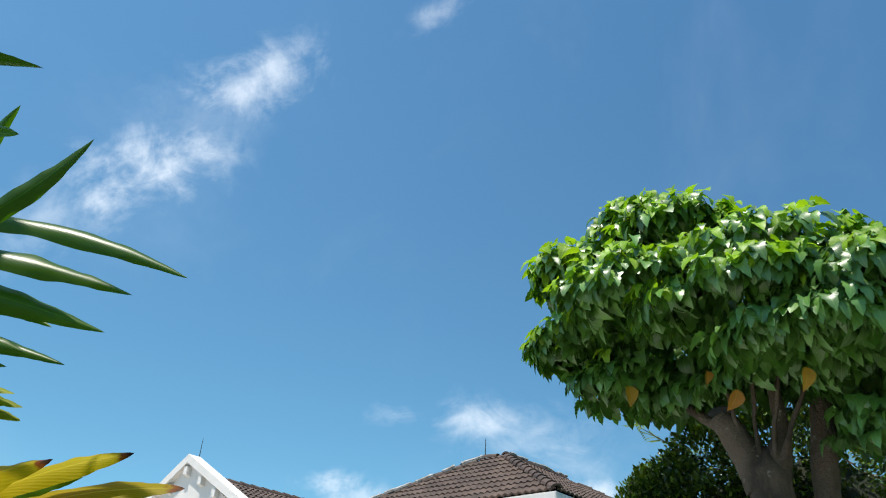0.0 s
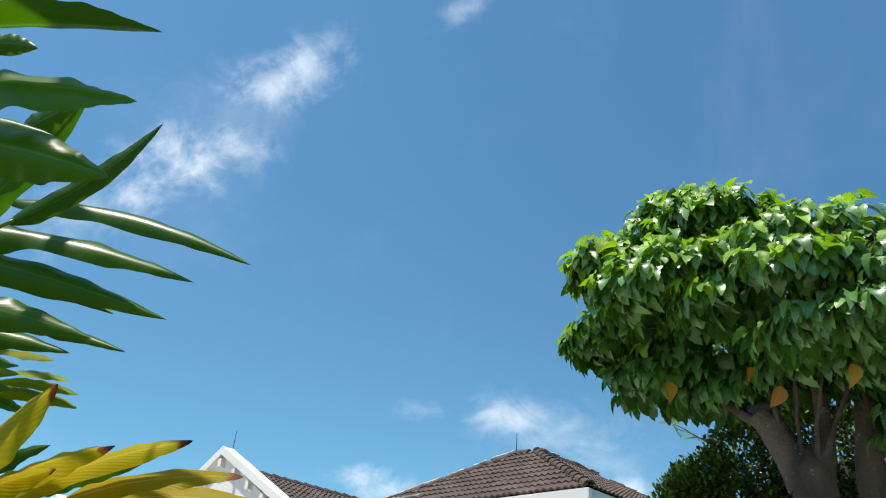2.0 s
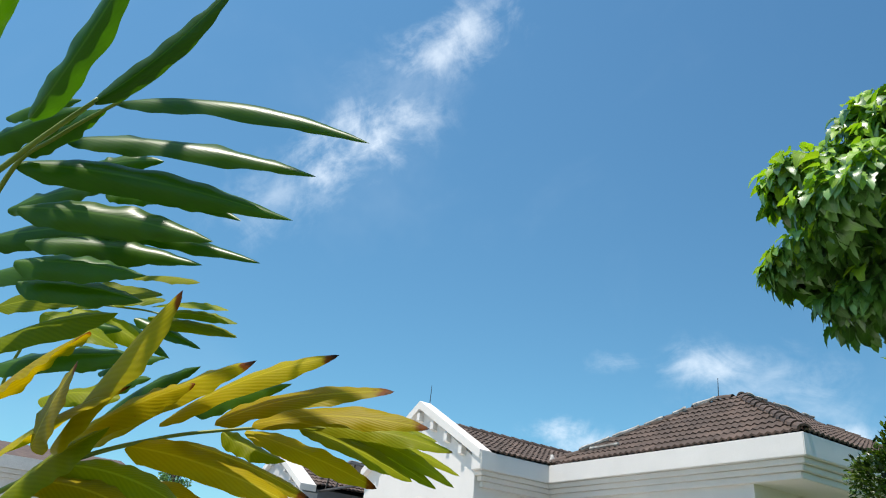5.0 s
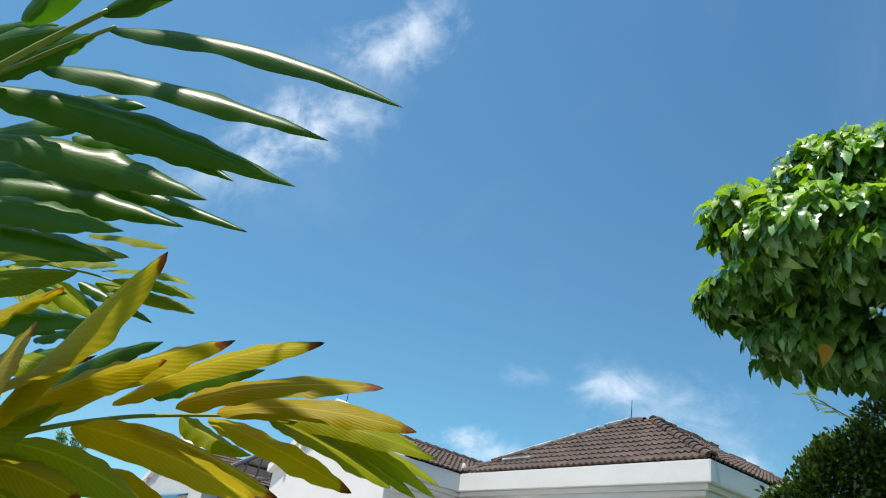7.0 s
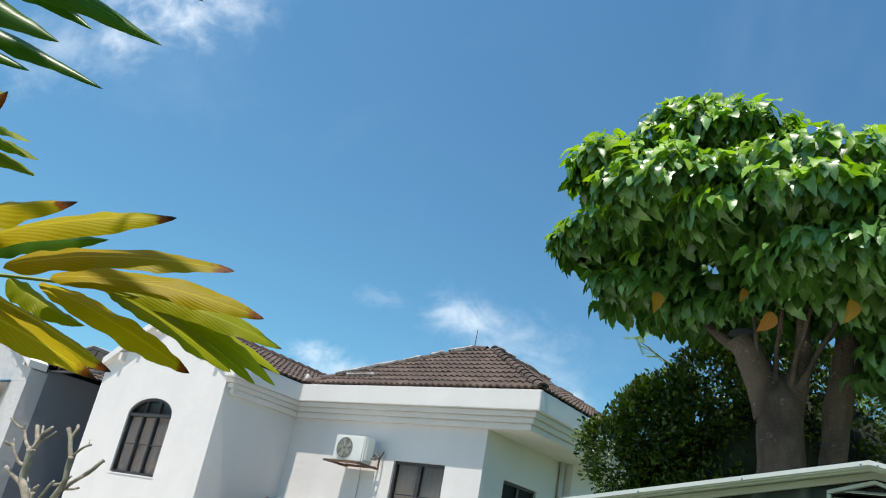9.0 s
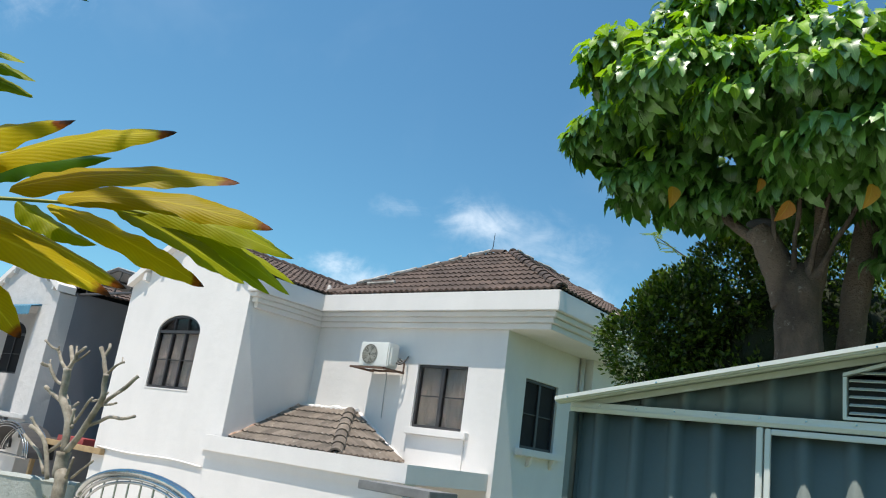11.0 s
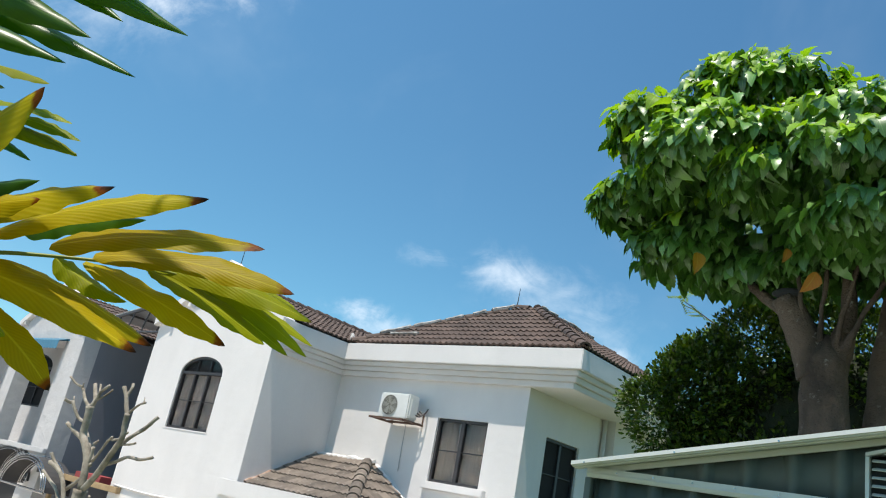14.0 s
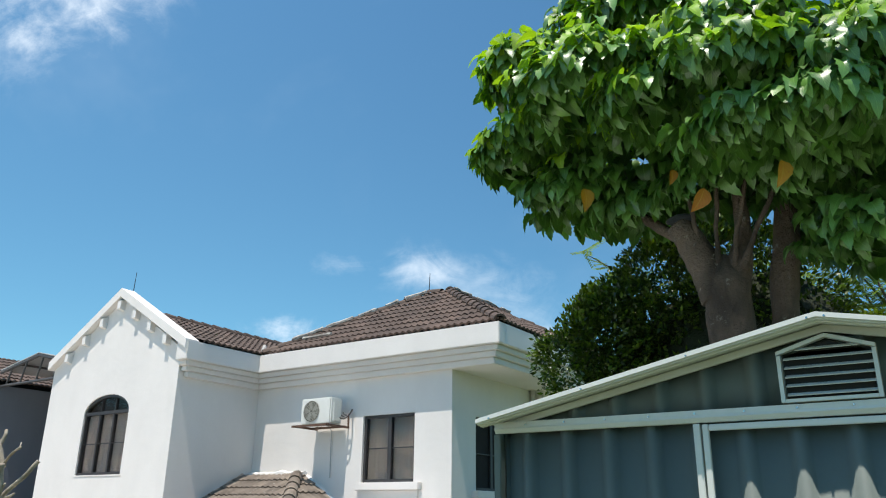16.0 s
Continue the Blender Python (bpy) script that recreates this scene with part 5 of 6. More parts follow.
def build_big_tree():
    rng = random.Random(5)
    tree = thing("tree", "large-leaved tree with a thick forked grey trunk", "tree", (-1.75, 7.3, 0.0))
    def limb(name, pts, radii, sides=14):
        line = bend(pts, 6)
        n = len(line) - 1
        steps = [radii[0] + (radii[-1] - radii[0]) * i / n for i in range(n + 1)] if len(radii) == 2 else [radii[min(len(radii) - 1, i * (len(radii) - 1) // n)] + (i * (len(radii) - 1) / n % 1) * (radii[min(len(radii) - 1, i * (len(radii) - 1) // n + 1)] - radii[min(len(radii) - 1, i * (len(radii) - 1) // n)]) for i in range(n + 1)]
        bm = tube(bmesh.new(), line, steps, sides)
        for v in bm.verts:
            v.co += 0.022 * steps[0] / 0.25 * noise.noise_vector(v.co * 4.0) + 0.010 * noise.noise_vector(v.co * 13.0)
        part(name, bm, BARK, tree, smooth=True)
    limb("trunk", [(-1.72, 7.0, 0.0), (-1.78, 7.0, 1.5), (-1.81, 7.0, 2.6), (-1.81, 7.0, 3.05), (-1.81, 7.0, 3.40), (-1.78, 7.0, 3.62)], (0.22, 0.19, 0.175, 0.175, 0.175, 0.06))
    limb("trunk", [(-1.46, 7.35, 0.0), (-1.53, 7.3, 1.6), (-1.51, 7.3, 2.9), (-1.43, 7.3, 3.6), (-1.35, 7.3, 4.2)], (0.17, 0.14, 0.105, 0.105, 0.08))
    limb("limb", [(-1.86, 7.0, 3.30), (-1.94, 6.98, 3.54), (-2.03, 6.95, 3.76), (-2.10, 6.95, 3.90)], (0.16, 0.135, 0.12, 0.105))
    limb("limb", [(-2.10, 7.02, 3.80), (-2.45, 7.1, 4.1), (-3.0, 6.95, 4.6)], (0.05, 0.04, 0.02))
    limb("limb", [(-1.76, 7.0, 3.40), (-1.66, 7.0, 3.70), (-1.64, 6.95, 4.0), (-1.6, 6.9, 4.9)], (0.13, 0.07, 0.05, 0.03))
    for x, s in ((-1.92, -0.10), (-1.83, 0.02), (-1.72, 0.12), (-1.66, 0.30)):
        limb("limb", [(x, 6.93, 3.48), (x + 0.4 * s, 6.88, 3.72), (x + s + 0.03, 6.85, 4.1), (x + 2.2 * s, 6.8, 4.8)], (0.034, 0.020, 0.016, 0.012), 7)
    limb("limb", [(-1.28, 7.3, 4.1), (-0.8, 7.2, 4.4), (0.2, 7.1, 4.7)], (0.08, 0.06, 0.02))
    # solid near-black lens: the shade in the limb's hollow is its colour
    bm = bmesh.new()
    bmesh.ops.create_uvsphere(bm, u_segments=12, v_segments=8, radius=0.11)
    bmesh.ops.scale(bm, vec=(1.1, 0.4, 0.42), verts=bm.verts[:])
    bmesh.ops.translate(bm, vec=(-2.08, 6.90, 3.945), verts=bm.verts[:])
    part("hollow", bm, DARK, tree, "hollow of a cut limb, its shade painted near-black")
    shoots = []

    def pad(x, y, z, rx, ry, rz, count, low=-0.12):
        """A pad of leafy shoots over an ellipsoid's upper and outer skin."""
        for _ in range(count):
            d = any_way(rng)
            while d.z < low:
                d = any_way(rng)
            r = rng.uniform(0.80, 1.04)
            d = Vector((d.x * rx * r, d.y * ry * r, d.z * rz * r))
            shoots.append((Vector((x, y, z)) + d, (Vector((d.x / rx, d.y / ry, d.z / rz + 0.25))).normalized()))

    pad(-2.16, 6.75, 5.55, 0.60, 0.80, 0.43, 108)
    pad(-2.62, 6.75, 5.57, 0.40, 0.60, 0.58, 48)
    pad(-3.10, 6.60, 5.38, 0.46, 0.66, 0.30, 80)
    pad(-3.42, 6.65, 4.74, 0.30, 0.45, 0.20, 34)
    pad(-3.20, 6.70, 4.78, 0.44, 0.60, 0.26, 70)
    pad(-3.06, 7.10, 4.39, 0.46, 0.60, 0.28, 60)
    pad(-2.40, 6.18, 4.80, 0.66, 0.75, 0.46, 90)
    pad(-2.48, 7.20, 4.25, 0.50, 0.45, 0.18, 46)
    pad(-1.48, 6.60, 4.92, 0.95, 0.95, 0.40, 120)
    pad(-1.55, 6.02, 4.58, 0.85, 0.55, 0.26, 84)
    pad(-1.48, 6.95, 4.20, 0.80, 0.45, 0.28, 76)
    pad(-0.55, 6.60, 4.46, 0.90, 0.95, 0.40, 88)
    pad(-0.60, 6.28, 4.52, 0.90, 0.50, 0.26, 76)
    pad(-1.05, 6.05, 4.20, 0.75, 0.42, 0.16, 56)
    pad(-0.62, 7.00, 4.14, 0.90, 0.50, 0.30, 76)
    pad(0.40, 6.80, 4.10, 0.90, 0.95, 0.50, 70)
    pad(-1.60, 7.90, 4.65, 1.60, 0.80, 0.75, 110, -0.5)
    pad(-0.30, 7.70, 4.00, 1.10, 0.70, 0.50, 70, -0.8)
    pad(-0.55, 7.05, 3.68, 0.75, 0.55, 0.32, 60, -0.8)
    pad(-2.55, 6.95, 4.75, 0.60, 0.50, 0.55, 60, -1.0)
    pad(-1.20, 6.95, 4.55, 1.00, 0.50, 0.45, 60, -1.0)
    crown, lit_young, near = LeafMass(), LeafMass(), []
    for at, out in shoots:
        turn = rng.uniform(0, 6.28)
        side = out.cross(Vector((0.2, 0.1, 1))).normalized()
        other = out.cross(side)
        count = rng.randint(8, 12)
        for k in range(count):
            turn += 2.4
            spread = 0.35 + 0.95 * k / count
            round_about = Vector((math.cos(turn), math.sin(turn), 0)) * (0.45 + 0.35 * spread)
            flat = Vector((out.x, out.y, 0)) * 0.85 + round_about
            fall = 0.10 - 0.75 * spread - rng.uniform(0.0, 0.35)
            # high leaves mostly take the brighter green, which paints the sunlit top
            lit_top = (k < 6 and at.z > 4.95 or k < 3 and at.z > 4.5) and rng.random() < 0.72
            if lit_top:
                fall = rng.uniform(-0.9, 0.12)
            way = Vector((flat.x, flat.y, fall)).normalized()
            long = rng.uniform(0.125, 0.225) * (0.78 + 0.22 * spread)
            stalk = flat * rng.uniform(0.05, 0.11) * spread
            spec = (at - out * (0.022 * k) + stalk, way, Vector((0.3 * out.x, 0.3 * out.y, 1)) + 0.45 * any_way(rng), long, long * rng.uniform(0.58, 0.76), OVATE, rng.uniform(0.5, 1.5), rng.uniform(0.05, 0.5))
            if lit_top:
                lit_young.leaf(*spec)
            elif len(near) < 300 and at.y < 6.25:
                near.append(spec)
            else:
                crown.leaf(*spec)
    crown.put("crown", LEAF_CROWN, tree, "dense drooping dark green leaves", "stuff")
    lit_young.put("young_leaves", LEAF_LIT_YOUNG, tree, "bright green new leaves on top, sunlight put into the colour", "stuff")
    for spec in near:
        one = LeafMass()
        one.leaf(*spec)
        one.put("leaf", LEAF_TREE, tree)
    def sere(x, y, z, way, long):
        one = LeafMass()
        one.leaf((x, y, z), way, (1, -0.7, 0.1), long, long * 0.62, DRY, 0.9, 0.45)
        one.put("yellow_leaf", LEAF_SERE, tree, "withered yellow hanging leaf")
    sere(-1.15, 6.00, 3.85, (0.1, -0.1, -1), 0.19)
    sere(-2.53, 6.10, 4.02, (0.3, 0, -1), 0.19)
    sere(-1.67, 6.10, 3.82, (-0.3, 0, -1), 0.20)
    sere(-1.87, 6.10, 4.01, (0.1, 0, -1), 0.12)
    sere(-1.50, 6.00, 4.42, (0.1, 0, -1), 0.12)
    sere(-1.28, 6.00, 4.37, (0.2, 0, -1), 0.11)


def build_shrub():
    """The dense dark shrub between the house and the tree."""
    rng = random.Random(11)
    shrub = thing("shrub", "dense dark green small-leaved tall shrub", "shrub", (-2.6, 8.6, -1.0))
    for k in range(5):
        x = -3.4 + 0.5 * k
        part("stem", tube(bmesh.new(), bend([(x * 0.6 - 1.0, 8.7, -1.2), (x, 8.7, 1.0), (x + 0.1, 8.6, 2.6)]), [0.06 - 0.002 * i for i in range(11)], 7), BARK, shrub, smooth=True)
    leaves = LeafMass()
    def mass(x, y, z, rx, ry, rz, count):
        for _ in range(count):
            d = any_way(rng)
            r = rng.uniform(0.55, 1.0) ** 0.5
            p = Vector((x + d.x * rx * r, y + d.y * ry * r, z + d.z * rz * r))
            p += 0.14 * noise.noise_vector(p * 2.5)
            for _ in range(3):
                w = (d + 0.9 * any_way(rng) + Vector((0, 0, 0.35))).normalized()
                long = rng.uniform(0.040, 0.072)
                leaves.leaf(p + 0.04 * any_way(rng), w, any_way(rng) + Vector((0, 0, 0.8)), long, long * 0.48, SMALL, 0.2, 0.2)
    mass(-3.46, 8.2, 3.20, 0.48, 0.6, 0.62, 1900)
    mass(-3.35, 8.3, 3.42, 0.36, 0.6, 0.50, 1200)
    mass(-3.10, 8.3, 3.35, 0.50, 0.7, 0.70, 2000)
    mass(-2.72, 8.4, 3.68, 0.48, 0.7, 0.72, 2300)
    mass(-2.20, 8.5, 3.75, 0.62, 0.7, 0.78, 2000)
    mass(-1.70, 8.5, 3.55, 0.60, 0.7, 0.80, 1400)
    mass(-3.22, 8.3, 2.35, 0.46, 0.7, 0.70, 1500)
    mass(-2.60, 8.4, 2.50, 0.75, 0.7, 0.90, 1700)
    mass(-1.55, 8.5, 2.40, 0.80, 0.7, 0.90, 1200)
    leaves.put("foliage", LEAF_BUSH, shrub, "glossy small leaves", "stuff")
    # near-black lumps stand for the shade between the inner leaves
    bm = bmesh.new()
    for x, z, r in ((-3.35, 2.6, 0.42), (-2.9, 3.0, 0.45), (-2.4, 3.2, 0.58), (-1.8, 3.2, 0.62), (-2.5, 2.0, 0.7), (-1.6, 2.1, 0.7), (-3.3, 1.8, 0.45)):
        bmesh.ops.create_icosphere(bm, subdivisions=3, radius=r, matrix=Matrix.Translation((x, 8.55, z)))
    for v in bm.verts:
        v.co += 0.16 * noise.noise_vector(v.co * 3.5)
    part("inner_foliage", bm, CORE_SHADE, shrub, "near-black lumps painted as the shade deep in the leaves", smooth=True)


def build_feathery_tree():
    """The light green fine-leaved tree further back."""
    rng = random.Random(23)
    tree = thing("tree", "fine-leaved light green tree with thin bare twigs", "tree", (-0.3, 12.0, LOW))
    part("trunk", tube(bmesh.new(), bend([(-0.2, 12, LOW), (-0.4, 12, 1.0), (-0.7, 11.8, 3.4)]), [0.14 - 0.006 * i for i in range(11)], 8), BARK, tree, smooth=True)
    leaves = LeafMass()
    ends = [(-4.68, 11.0, 5.30)]
    for k in range(71):
        a = Vector((-0.7 + rng.uniform(-0.2, 0.2), 11.8, rng.uniform(1.6, 3.4)))
        b = Vector(ends[k - 70]) if k >= 70 else Vector((rng.uniform(-2.9, 1.8), rng.uniform(10.8, 12.6), rng.uniform(2.9, 6.0)))
        mid = a.lerp(b, 0.5) + Vector((rng.uniform(-0.2, 0.2), 0, rng.uniform(-0.3, 0.2)))
        line = bend([a, mid, b], 5)
        part("branch", tube(bmesh.new(), line, [0.035 - 0.003 * i for i in range(len(line))], 5), BARK, tree, smooth=True)
        for p in line[4:] if k < 70 else line[-3:]:
            for _ in range(5):
                q = p + (0.28 if k < 70 else 0.07) * any_way(rng)
                w = any_way(rng, 0.4)
                for s in range(9):
                    c = q + w * (0.035 * s)
                    for sgn in (-1, 1):
                        leaves.leaf(c, w * 0.4 + sgn * w.cross(Vector((0, 0, 1))), (0, 0, 1), 0.065, 0.028, SMALL, 0.2, 0.1)
    leaves.put("foliage", LEAF_BRIGHT, tree, "small bright green leaflets", "stuff")


build_big_tree()
build_shrub()
build_feathery_tree()
build_far_tree()


# ---------- the ginger clump beside the path ----------


def build_ginger():
    clump = thing("ginger_plant", "tall ginger plant with long green and yellowed leaves", "plant", (-1.6, 0.6, YARD))
    rng = random.Random(3)

    def blade(material, base, tip, wide, arch, level=False):
        """One long pointed leaf from its sheath to its tip, arched, channelled along the midrib and wavy at the edge."""
        base, tip = Vector(base), Vector(tip)
        way = (tip - base).normalized()
        side = way.cross(Vector((0, 0, 1))).normalized()
        top = side.cross(way)
        sky = (Vector((-0.3, 0.6, 1.85)) - (base + tip) / 2).normalized() + Vector((rng.uniform(-0.25, 0.25), rng.uniform(-0.25, 0.25), rng.uniform(0.45, 0.85) + (0.35 if material is not LEAF_GINGER else 0.0)))
        if level:
            sky = Vector((rng.uniform(-0.3, 0.3), rng.uniform(-0.3, 0.3), 1))
        if wide > 0.08:
            sky = sky + Vector((0, 0, 0.2))
        crest = (sky - way * sky.dot(way)).normalized()
        flat = way.cross(crest)
        n, m, phase, wave = 44, 8, rng.uniform(0, 9), rng.uniform(0.07, 0.15)
        wave *= (1.0 if material is LEAF_GINGER else 0.6) * 0.06 / max(0.06, wide)
        beats = rng.uniform(22, 30)
        taper = (0.44, 0.80) if material is LEAF_GINGER else (0.34, 0.66)
        curl, tent = (rng.uniform(0.36, 0.56), rng.uniform(-0.15, 0.05)) if material is LEAF_GINGER else (rng.uniform(0.10, 0.35), rng.uniform(-0.2, 0.1))
        bm = bmesh.new()
        layer = bm.loops.layers.uv.new("leaf")
        grid = []
        for i in range(n + 1):
            v = i / n
            body = min(1.0, (v / 0.14 + 0.12) ** 0.7) * min(1.0, max(0.0, (1 - v) / taper[0])) ** taper[1]
            if i == n:
                body = 0.0
            twist = 0.16 * math.sin(v * 3.1 + phase)
            mid = base.lerp(tip, v) + top * (arch * 4 * v * (1 - v) * (1.0 - 0.25 * v))
            row = []
            for j in range(m + 1):
                s = 2 * j / m - 1
                a = flat * math.cos(twist) + crest * math.sin(twist)
                c = crest * math.cos(twist) - flat * math.sin(twist)
                edge = wave * abs(s) ** 2 * math.sin(v * beats + 2 * math.sin(5 * v + phase) + phase + (1.7 if s > 0 else 0)) + 0.5 * wave * abs(s) ** 3 * math.sin(v * 49 + 3 * math.sin(7 * v) + phase)
                row.append(bm.verts.new(mid + a * (0.5 * wide * body * s) + c * (0.5 * wide * body * (tent * abs(s) - curl * s * s + edge))))
            grid.append(row)
        for i in range(n):
            for j in range(m):
                f = bm.faces.new((grid[i][j], grid[i][j + 1], grid[i + 1][j + 1], grid[i + 1][j]))
                f.smooth = True
                for loop, (p, q) in zip(f.loops, ((i, j), (i, j + 1), (i + 1, j + 1), (i + 1, j))):
                    loop[layer].uv = (q / m, p / n)
        part("leaf", bm, material, clump)

    def stem(radii, *points):
        line = bend(points, 8)
        k = len(line) - 1
        part("stem", tube(bmesh.new(), line, [radii[0] + (radii[1] - radii[0]) * i / k for i in range(k + 1)], 8), STALK, clump, smooth=True)

    stem((0.006, 0.0030), (-2.080, 0.744, 1.835), (-1.788, 0.703, 2.232), (-1.597, 0.718, 2.420), (-1.484, 0.766, 2.469), (-1.372, 0.831, 2.514))
    stem((0.006, 0.0018), (-2.029, 0.755, 1.674), (-1.859, 0.830, 1.866), (-1.711, 0.961, 1.975), (-1.716, 1.109, 2.047), (-1.682, 1.227, 2.082), (-1.618, 1.357, 2.106), (-1.580, 1.469, 2.112))
    stem((0.006, 0.003), (-0.926, 0.526, 1.895), (-0.729, 0.511, 2.026), (-0.588, 0.514, 2.108), (-0.507, 0.518, 2.159))
    stem((0.005, 0.002), (-2.859, 0.907, 1.875), (-2.515, 0.897, 2.315), (-2.324, 0.981, 2.437), (-2.218, 1.102, 2.446), (-2.154, 1.192, 2.431))
    stem((0.006, 0.003), (-1.715, 0.588, 1.921), (-1.393, 0.652, 2.204), (-1.246, 0.713, 2.290), (-1.133, 0.778, 2.359))
    for x, y in ((-1.9, 0.35), (-2.05, 0.6), (-1.75, 0.2), (-2.2, 0.5), (-1.95, 0.75)):
        stem((0.014, 0.011), (x, y, YARD), (x + 0.02, y + 0.02, 0.8), (x + 0.08, y, 1.35))
    def shade_cane(long, wide, *points):
        """A tall leafy cane arching over unseen, added for shade, with leaves in two ranks along its upper half."""
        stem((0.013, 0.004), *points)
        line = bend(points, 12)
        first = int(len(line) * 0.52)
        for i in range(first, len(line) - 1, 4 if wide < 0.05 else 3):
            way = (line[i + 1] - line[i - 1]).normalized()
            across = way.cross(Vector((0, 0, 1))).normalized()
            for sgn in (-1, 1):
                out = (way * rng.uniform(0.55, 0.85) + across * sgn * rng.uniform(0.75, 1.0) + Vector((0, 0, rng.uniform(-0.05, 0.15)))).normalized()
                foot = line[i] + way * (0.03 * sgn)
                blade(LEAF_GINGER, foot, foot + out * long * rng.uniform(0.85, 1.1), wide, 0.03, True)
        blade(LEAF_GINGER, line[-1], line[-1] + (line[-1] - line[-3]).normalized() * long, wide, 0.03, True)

    # out-of-view canes: three band the yellow leaves with shade, two dim the near blades
    shade_cane(0.42, 0.034, (-2.15, 0.00, YARD), (-2.10, -0.10, 2.2), (-1.95, 0.05, 3.35), (-1.75, 0.45, 3.80), (-1.52, 0.95, 4.00))
    shade_cane(0.40, 0.034, (-2.00, -0.05, YARD), (-1.95, -0.20, 2.2), (-1.75, -0.20, 3.10), (-1.50, 0.10, 3.50), (-1.28, 0.55, 3.72))
    shade_cane(0.40, 0.034, (-2.35, 0.05, YARD), (-2.40, 0.00, 2.3), (-2.35, 0.15, 3.55), (-2.20, 0.55, 4.05), (-2.05, 0.95, 4.25))
    shade_cane(0.36, 0.070, (-1.70, -0.35, YARD), (-1.40, -0.60, 1.8), (-0.95, -0.40, 2.55), (-0.58, 0.00, 2.90), (-0.25, 0.40, 2.95))
    shade_cane(0.36, 0.066, (-1.85, -0.25, YARD), (-1.60, -0.55, 1.9), (-1.10, -0.45, 2.75), (-0.75, -0.10, 3.05), (-0.42, 0.30, 3.10))
    blade(LEAF_GINGER, (-1.387, 0.828, 2.518), (-1.092, 1.158, 2.441), 0.050, 0.034)
    blade(LEAF_GINGER, (-1.549, 0.782, 2.504), (-1.271, 1.155, 2.457), 0.062, 0.026)
    blade(LEAF_GINGER, (-1.580, 0.722, 2.441), (-1.332, 1.150, 2.392), 0.067, 0.022)
    blade(LEAF_GINGER, (-1.622, 0.888, 2.479), (-1.430, 1.090, 2.406), 0.047, 0.021)
    blade(LEAF_GINGER, (-1.535, 0.748, 2.344), (-1.352, 1.028, 2.314), 0.067, 0.016)
    blade(LEAF_GINGER, (-1.682, 0.930, 2.421), (-1.495, 1.165, 2.366), 0.044, 0.012)
    blade(LEAF_GINGER, (-1.680, 0.783, 2.344), (-1.503, 1.060, 2.330), 0.057, 0.014)
    blade(LEAF_GINGER, (-1.568, 0.771, 2.263), (-1.445, 0.958, 2.258), 0.061, 0.010)
    blade(LEAF_GINGER, (-1.599, 0.787, 2.239), (-1.484, 0.971, 2.226), 0.062, 0.012)
    blade(LEAF_GINGER, (-1.155, 0.713, 2.307), (-0.950, 0.763, 2.502), 0.044, -0.016)
    blade(LEAF_GINGER, (-1.138, 0.633, 2.337), (-0.993, 0.649, 2.471), 0.039, -0.011)
    blade(LEAF_GINGER, (-1.569, 0.720, 2.461), (-1.402, 0.818, 2.506), 0.052, 0.008)
    blade(LEAF_GINGER, (-1.720, 0.682, 2.592), (-1.609, 0.790, 2.626), 0.048, 0.014)
    blade(LEAF_GINGER, (-1.831, 0.742, 2.453), (-1.664, 0.904, 2.506), 0.057, 0.016)
    blade(LEAF_GINGER, (-1.686, 0.846, 2.524), (-1.597, 0.964, 2.556), 0.045, 0.014)
    blade(LEAF_GINGER, (-1.737, 0.897, 2.515), (-1.657, 1.002, 2.503), 0.051, 0.010)
    blade(LEAF_GINGER, (-0.512, 0.523, 2.146), (-0.395, 0.614, 2.148), 0.040, 0.008)
    blade(LEAF_GINGER, (-0.531, 0.537, 2.126), (-0.428, 0.624, 2.116), 0.037, 0.007)
    blade(LEAF_GINGER, (-0.553, 0.552, 2.100), (-0.463, 0.635, 2.078), 0.038, 0.007)
    blade(LEAF_GINGER, (-0.800, 0.592, 2.362), (-0.753, 0.635, 2.362), 0.025, 0.005)
    blade(LEAF_GINGER, (-0.938, 0.694, 2.370), (-0.871, 0.726, 2.408), 0.035, 0.006)
    blade(LEAF_GINGER, (-0.847, 0.596, 2.302), (-0.768, 0.682, 2.284), 0.026, 0.006)
    blade(LEAF_OLIVE, (-1.909, 1.024, 2.419), (-1.763, 1.133, 2.395), 0.041, 0.009)
    blade(LEAF_GINGER, (-2.016, 0.864, 2.346), (-1.840, 1.062, 2.366), 0.055, 0.013)
    blade(LEAF_OLIVE, (-2.291, 0.983, 2.441), (-2.132, 1.159, 2.463), 0.064, 0.013)
    blade(LEAF_OLIVE, (-2.162, 1.135, 2.446), (-2.030, 1.294, 2.447), 0.037, 0.013)
    blade(LEAF_OLIVE, (-2.149, 1.162, 2.432), (-2.025, 1.323, 2.417), 0.037, 0.011)
    blade(LEAF_OLIVE, (-2.140, 1.184, 2.417), (-2.038, 1.332, 2.386), 0.037, 0.008)
    blade(LEAF_OLIVE, (-2.197, 1.141, 2.428), (-2.059, 1.306, 2.386), 0.041, 0.011)
    blade(LEAF_OLIVE, (-2.206, 1.176, 2.415), (-2.037, 1.330, 2.390), 0.034, 0.008)
    blade(LEAF_GINGER, (-2.255, 1.120, 2.433), (-2.130, 1.275, 2.360), 0.040, 0.005)
    blade(LEAF_GINGER, (-2.292, 1.080, 2.426), (-2.193, 1.219, 2.333), 0.044, 0.005)
    blade(LEAF_OLIVE, (-2.134, 0.892, 2.351), (-2.039, 1.058, 2.286), 0.083, 0.007)
    blade(LEAF_GINGER, (-2.271, 0.903, 2.349), (-2.125, 1.074, 2.356), 0.062, 0.017)
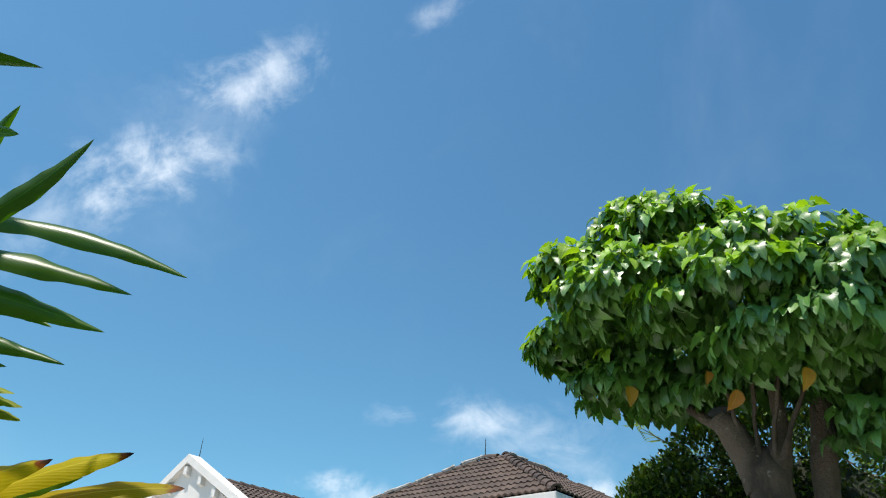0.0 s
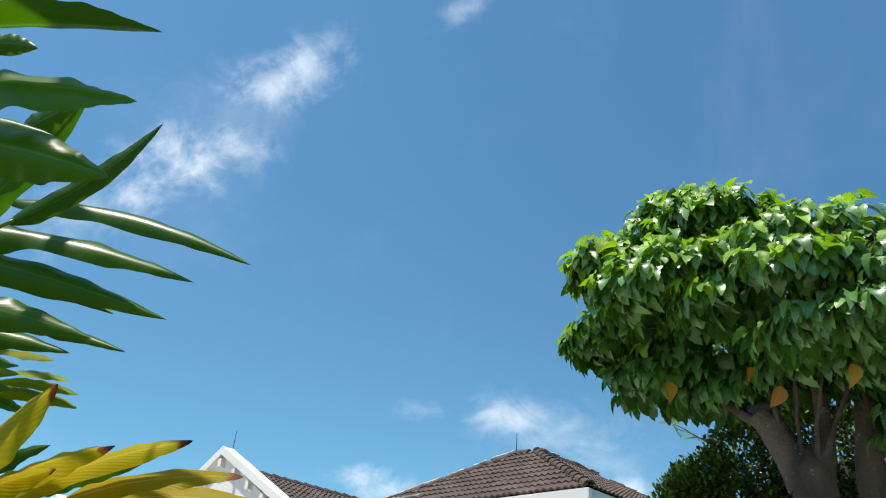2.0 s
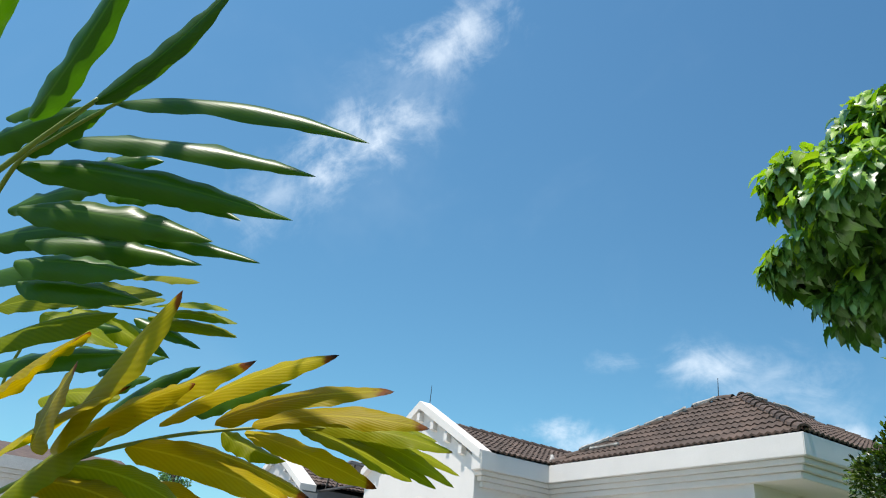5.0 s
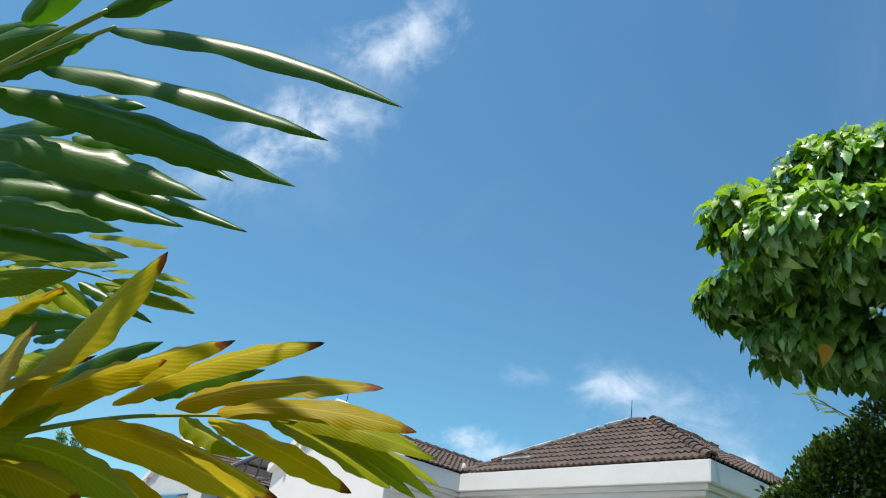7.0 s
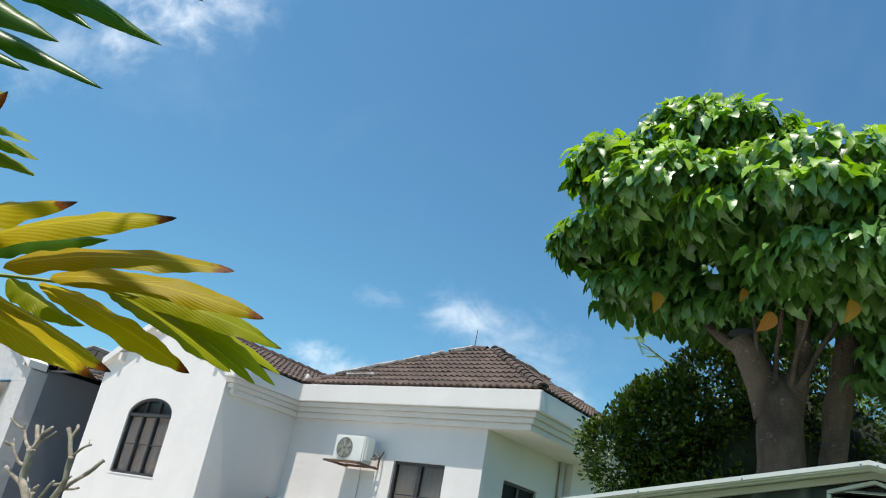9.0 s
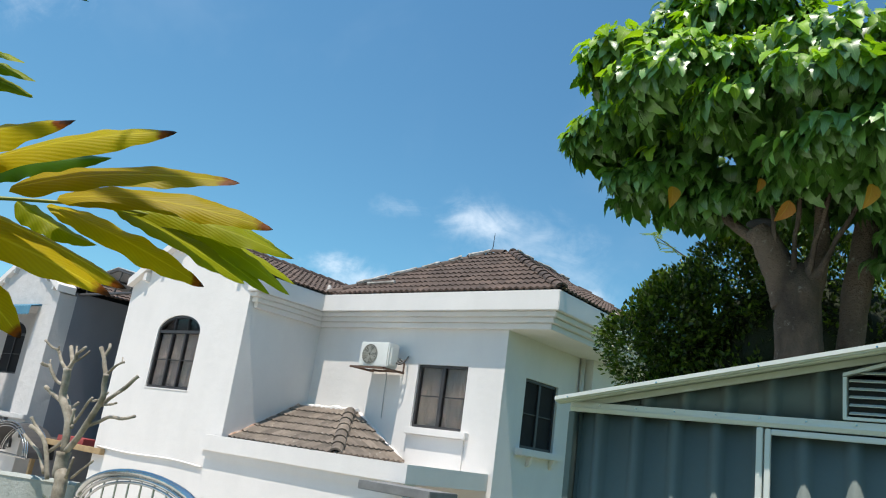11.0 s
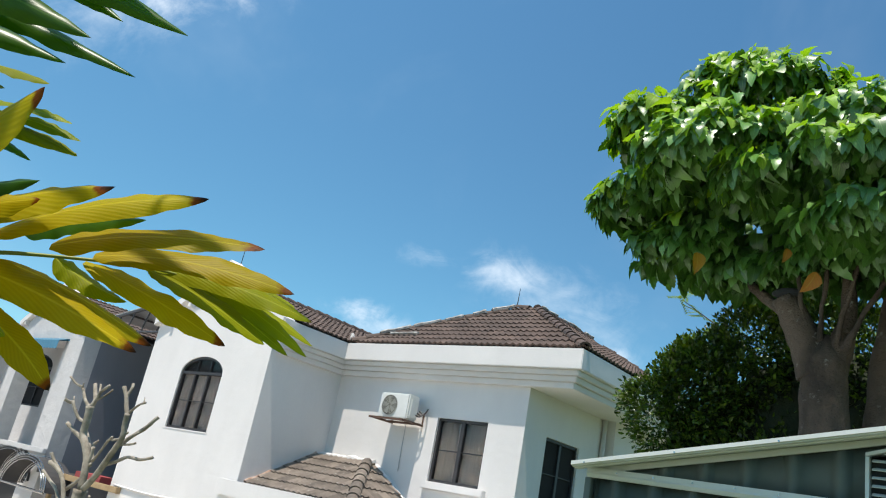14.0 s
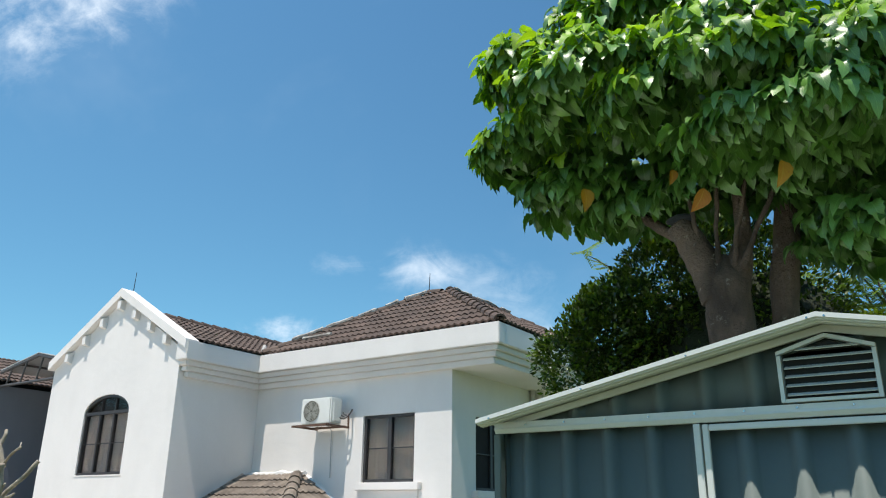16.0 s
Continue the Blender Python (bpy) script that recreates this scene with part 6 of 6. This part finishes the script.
    blade(LEAF_OLIVE, (-2.248, 0.969, 2.413), (-2.154, 1.144, 2.334), 0.073, 0.013)
    blade(LEAF_GINGER, (-2.200, 1.059, 2.258), (-2.072, 1.181, 2.302), 0.053, 0.012)
    blade(LEAF_GINGER, (-2.160, 0.933, 2.257), (-2.057, 1.065, 2.248), 0.065, 0.012)
    blade(LEAF_YELLOW, (-1.623, 0.917, 1.988), (-1.372, 1.003, 2.225), 0.145, 0.016)
    blade(LEAF_YELLOW, (-1.551, 0.877, 1.971), (-1.435, 0.891, 2.089), 0.097, 0.015)
    blade(LEAF_YELLOW, (-1.744, 0.994, 2.016), (-1.500, 1.196, 2.181), 0.096, 0.031)
    blade(LEAF_YELLOW, (-1.703, 1.104, 2.073), (-1.476, 1.349, 2.225), 0.069, 0.025)
    blade(LEAF_YELLOW, (-1.671, 1.200, 2.091), (-1.410, 1.443, 2.162), 0.070, 0.023)
    blade(LEAF_YELLOW, (-1.662, 1.273, 2.100), (-1.413, 1.533, 2.109), 0.060, 0.024)
    blade(LEAF_GINGER, (-1.779, 1.181, 2.127), (-1.621, 1.325, 2.188), 0.057, 0.010)
    blade(LEAF_GINGER, (-1.913, 1.038, 2.101), (-1.716, 1.162, 2.204), 0.065, 0.021)
    blade(LEAF_OLIVE, (-1.641, 1.357, 2.114), (-1.431, 1.606, 2.078), 0.053, 0.019)
    blade(LEAF_OLIVE, (-1.629, 1.435, 2.123), (-1.447, 1.616, 2.084), 0.036, 0.017)
    blade(LEAF_OLIVE, (-1.610, 1.431, 2.113), (-1.451, 1.629, 2.016), 0.038, 0.019)
    blade(LEAF_OLIVE, (-1.610, 1.402, 2.105), (-1.475, 1.603, 2.011), 0.044, 0.014)
    blade(LEAF_OLIVE, (-1.619, 1.359, 2.102), (-1.485, 1.551, 2.018), 0.055, 0.012)
    blade(LEAF_YELLOW, (-1.675, 1.267, 2.087), (-1.518, 1.492, 1.998), 0.063, 0.008)
    blade(LEAF_OLIVE, (-1.646, 1.487, 2.122), (-1.486, 1.667, 2.047), 0.034, 0.015)
    blade(LEAF_OLIVE, (-1.650, 1.474, 2.130), (-1.495, 1.609, 2.108), 0.034, 0.015)
    blade(LEAF_OLIVE, (-1.729, 1.238, 2.087), (-1.640, 1.348, 2.038), 0.049, -0.006)
    blade(LEAF_YELLOW, (-1.692, 1.139, 2.045), (-1.534, 1.361, 1.961), 0.064, 0.013)
    blade(LEAF_YELLOW, (-1.715, 1.058, 2.024), (-1.516, 1.328, 1.941), 0.073, 0.017)
    blade(LEAF_OLIVE, (-1.694, 0.950, 1.969), (-1.569, 1.144, 1.915), 0.075, 0.019)
    blade(LEAF_YELLOW, (-1.693, 0.909, 1.934), (-1.562, 1.060, 1.898), 0.065, 0.015)
    blade(LEAF_OLIVE, (-1.666, 0.928, 1.905), (-1.600, 1.056, 1.843), 0.069, 0.011)
    blade(LEAF_YELLOW, (-1.457, 0.786, 2.007), (-1.299, 0.874, 2.102), 0.095, 0.013)
    blade(LEAF_YELLOW, (-1.655, 0.838, 1.957), (-1.455, 0.982, 2.078), 0.089, 0.017)
    blade(LEAF_OLIVE, (-1.728, 0.875, 1.902), (-1.519, 0.979, 2.019), 0.077, 0.014)
    blade(LEAF_OLIVE, (-1.829, 0.787, 2.180), (-1.660, 0.969, 2.250), 0.087, 0.018)
    blade(LEAF_GINGER, (-1.900, 0.806, 2.153), (-1.658, 1.032, 2.180), 0.064, 0.016)
    blade(LEAF_OLIVE, (-1.964, 0.790, 2.292), (-1.697, 1.050, 2.322), 0.074, 0.017)
    blade(LEAF_GINGER, (-1.846, 0.744, 2.315), (-1.563, 1.020, 2.354), 0.078, 0.018)
    blade(LEAF_GINGER, (-1.771, 0.720, 2.357), (-1.535, 1.021, 2.400), 0.072, 0.020)
    blade(LEAF_GINGER, (-1.505, 0.665, 2.413), (-1.378, 0.788, 2.482), 0.052, 0.013)
    blade(LEAF_YELLOW, (-1.693, 0.940, 2.001), (-1.493, 1.093, 2.112), 0.069, 0.016)
    blade(LEAF_YELLOW, (-1.696, 1.112, 1.965), (-1.567, 1.234, 1.853), 0.059, 0.014)
    blade(LEAF_OLIVE, (-2.084, 0.935, 2.148), (-1.961, 1.076, 2.158), 0.078, 0.015)
    blade(LEAF_GINGER, (-2.080, 1.009, 2.171), (-1.955, 1.128, 2.215), 0.065, 0.014)
    blade(LEAF_GINGER, (-1.138, 0.774, 2.354), (-0.985, 0.886, 2.537), 0.034, -0.020)


build_ginger()
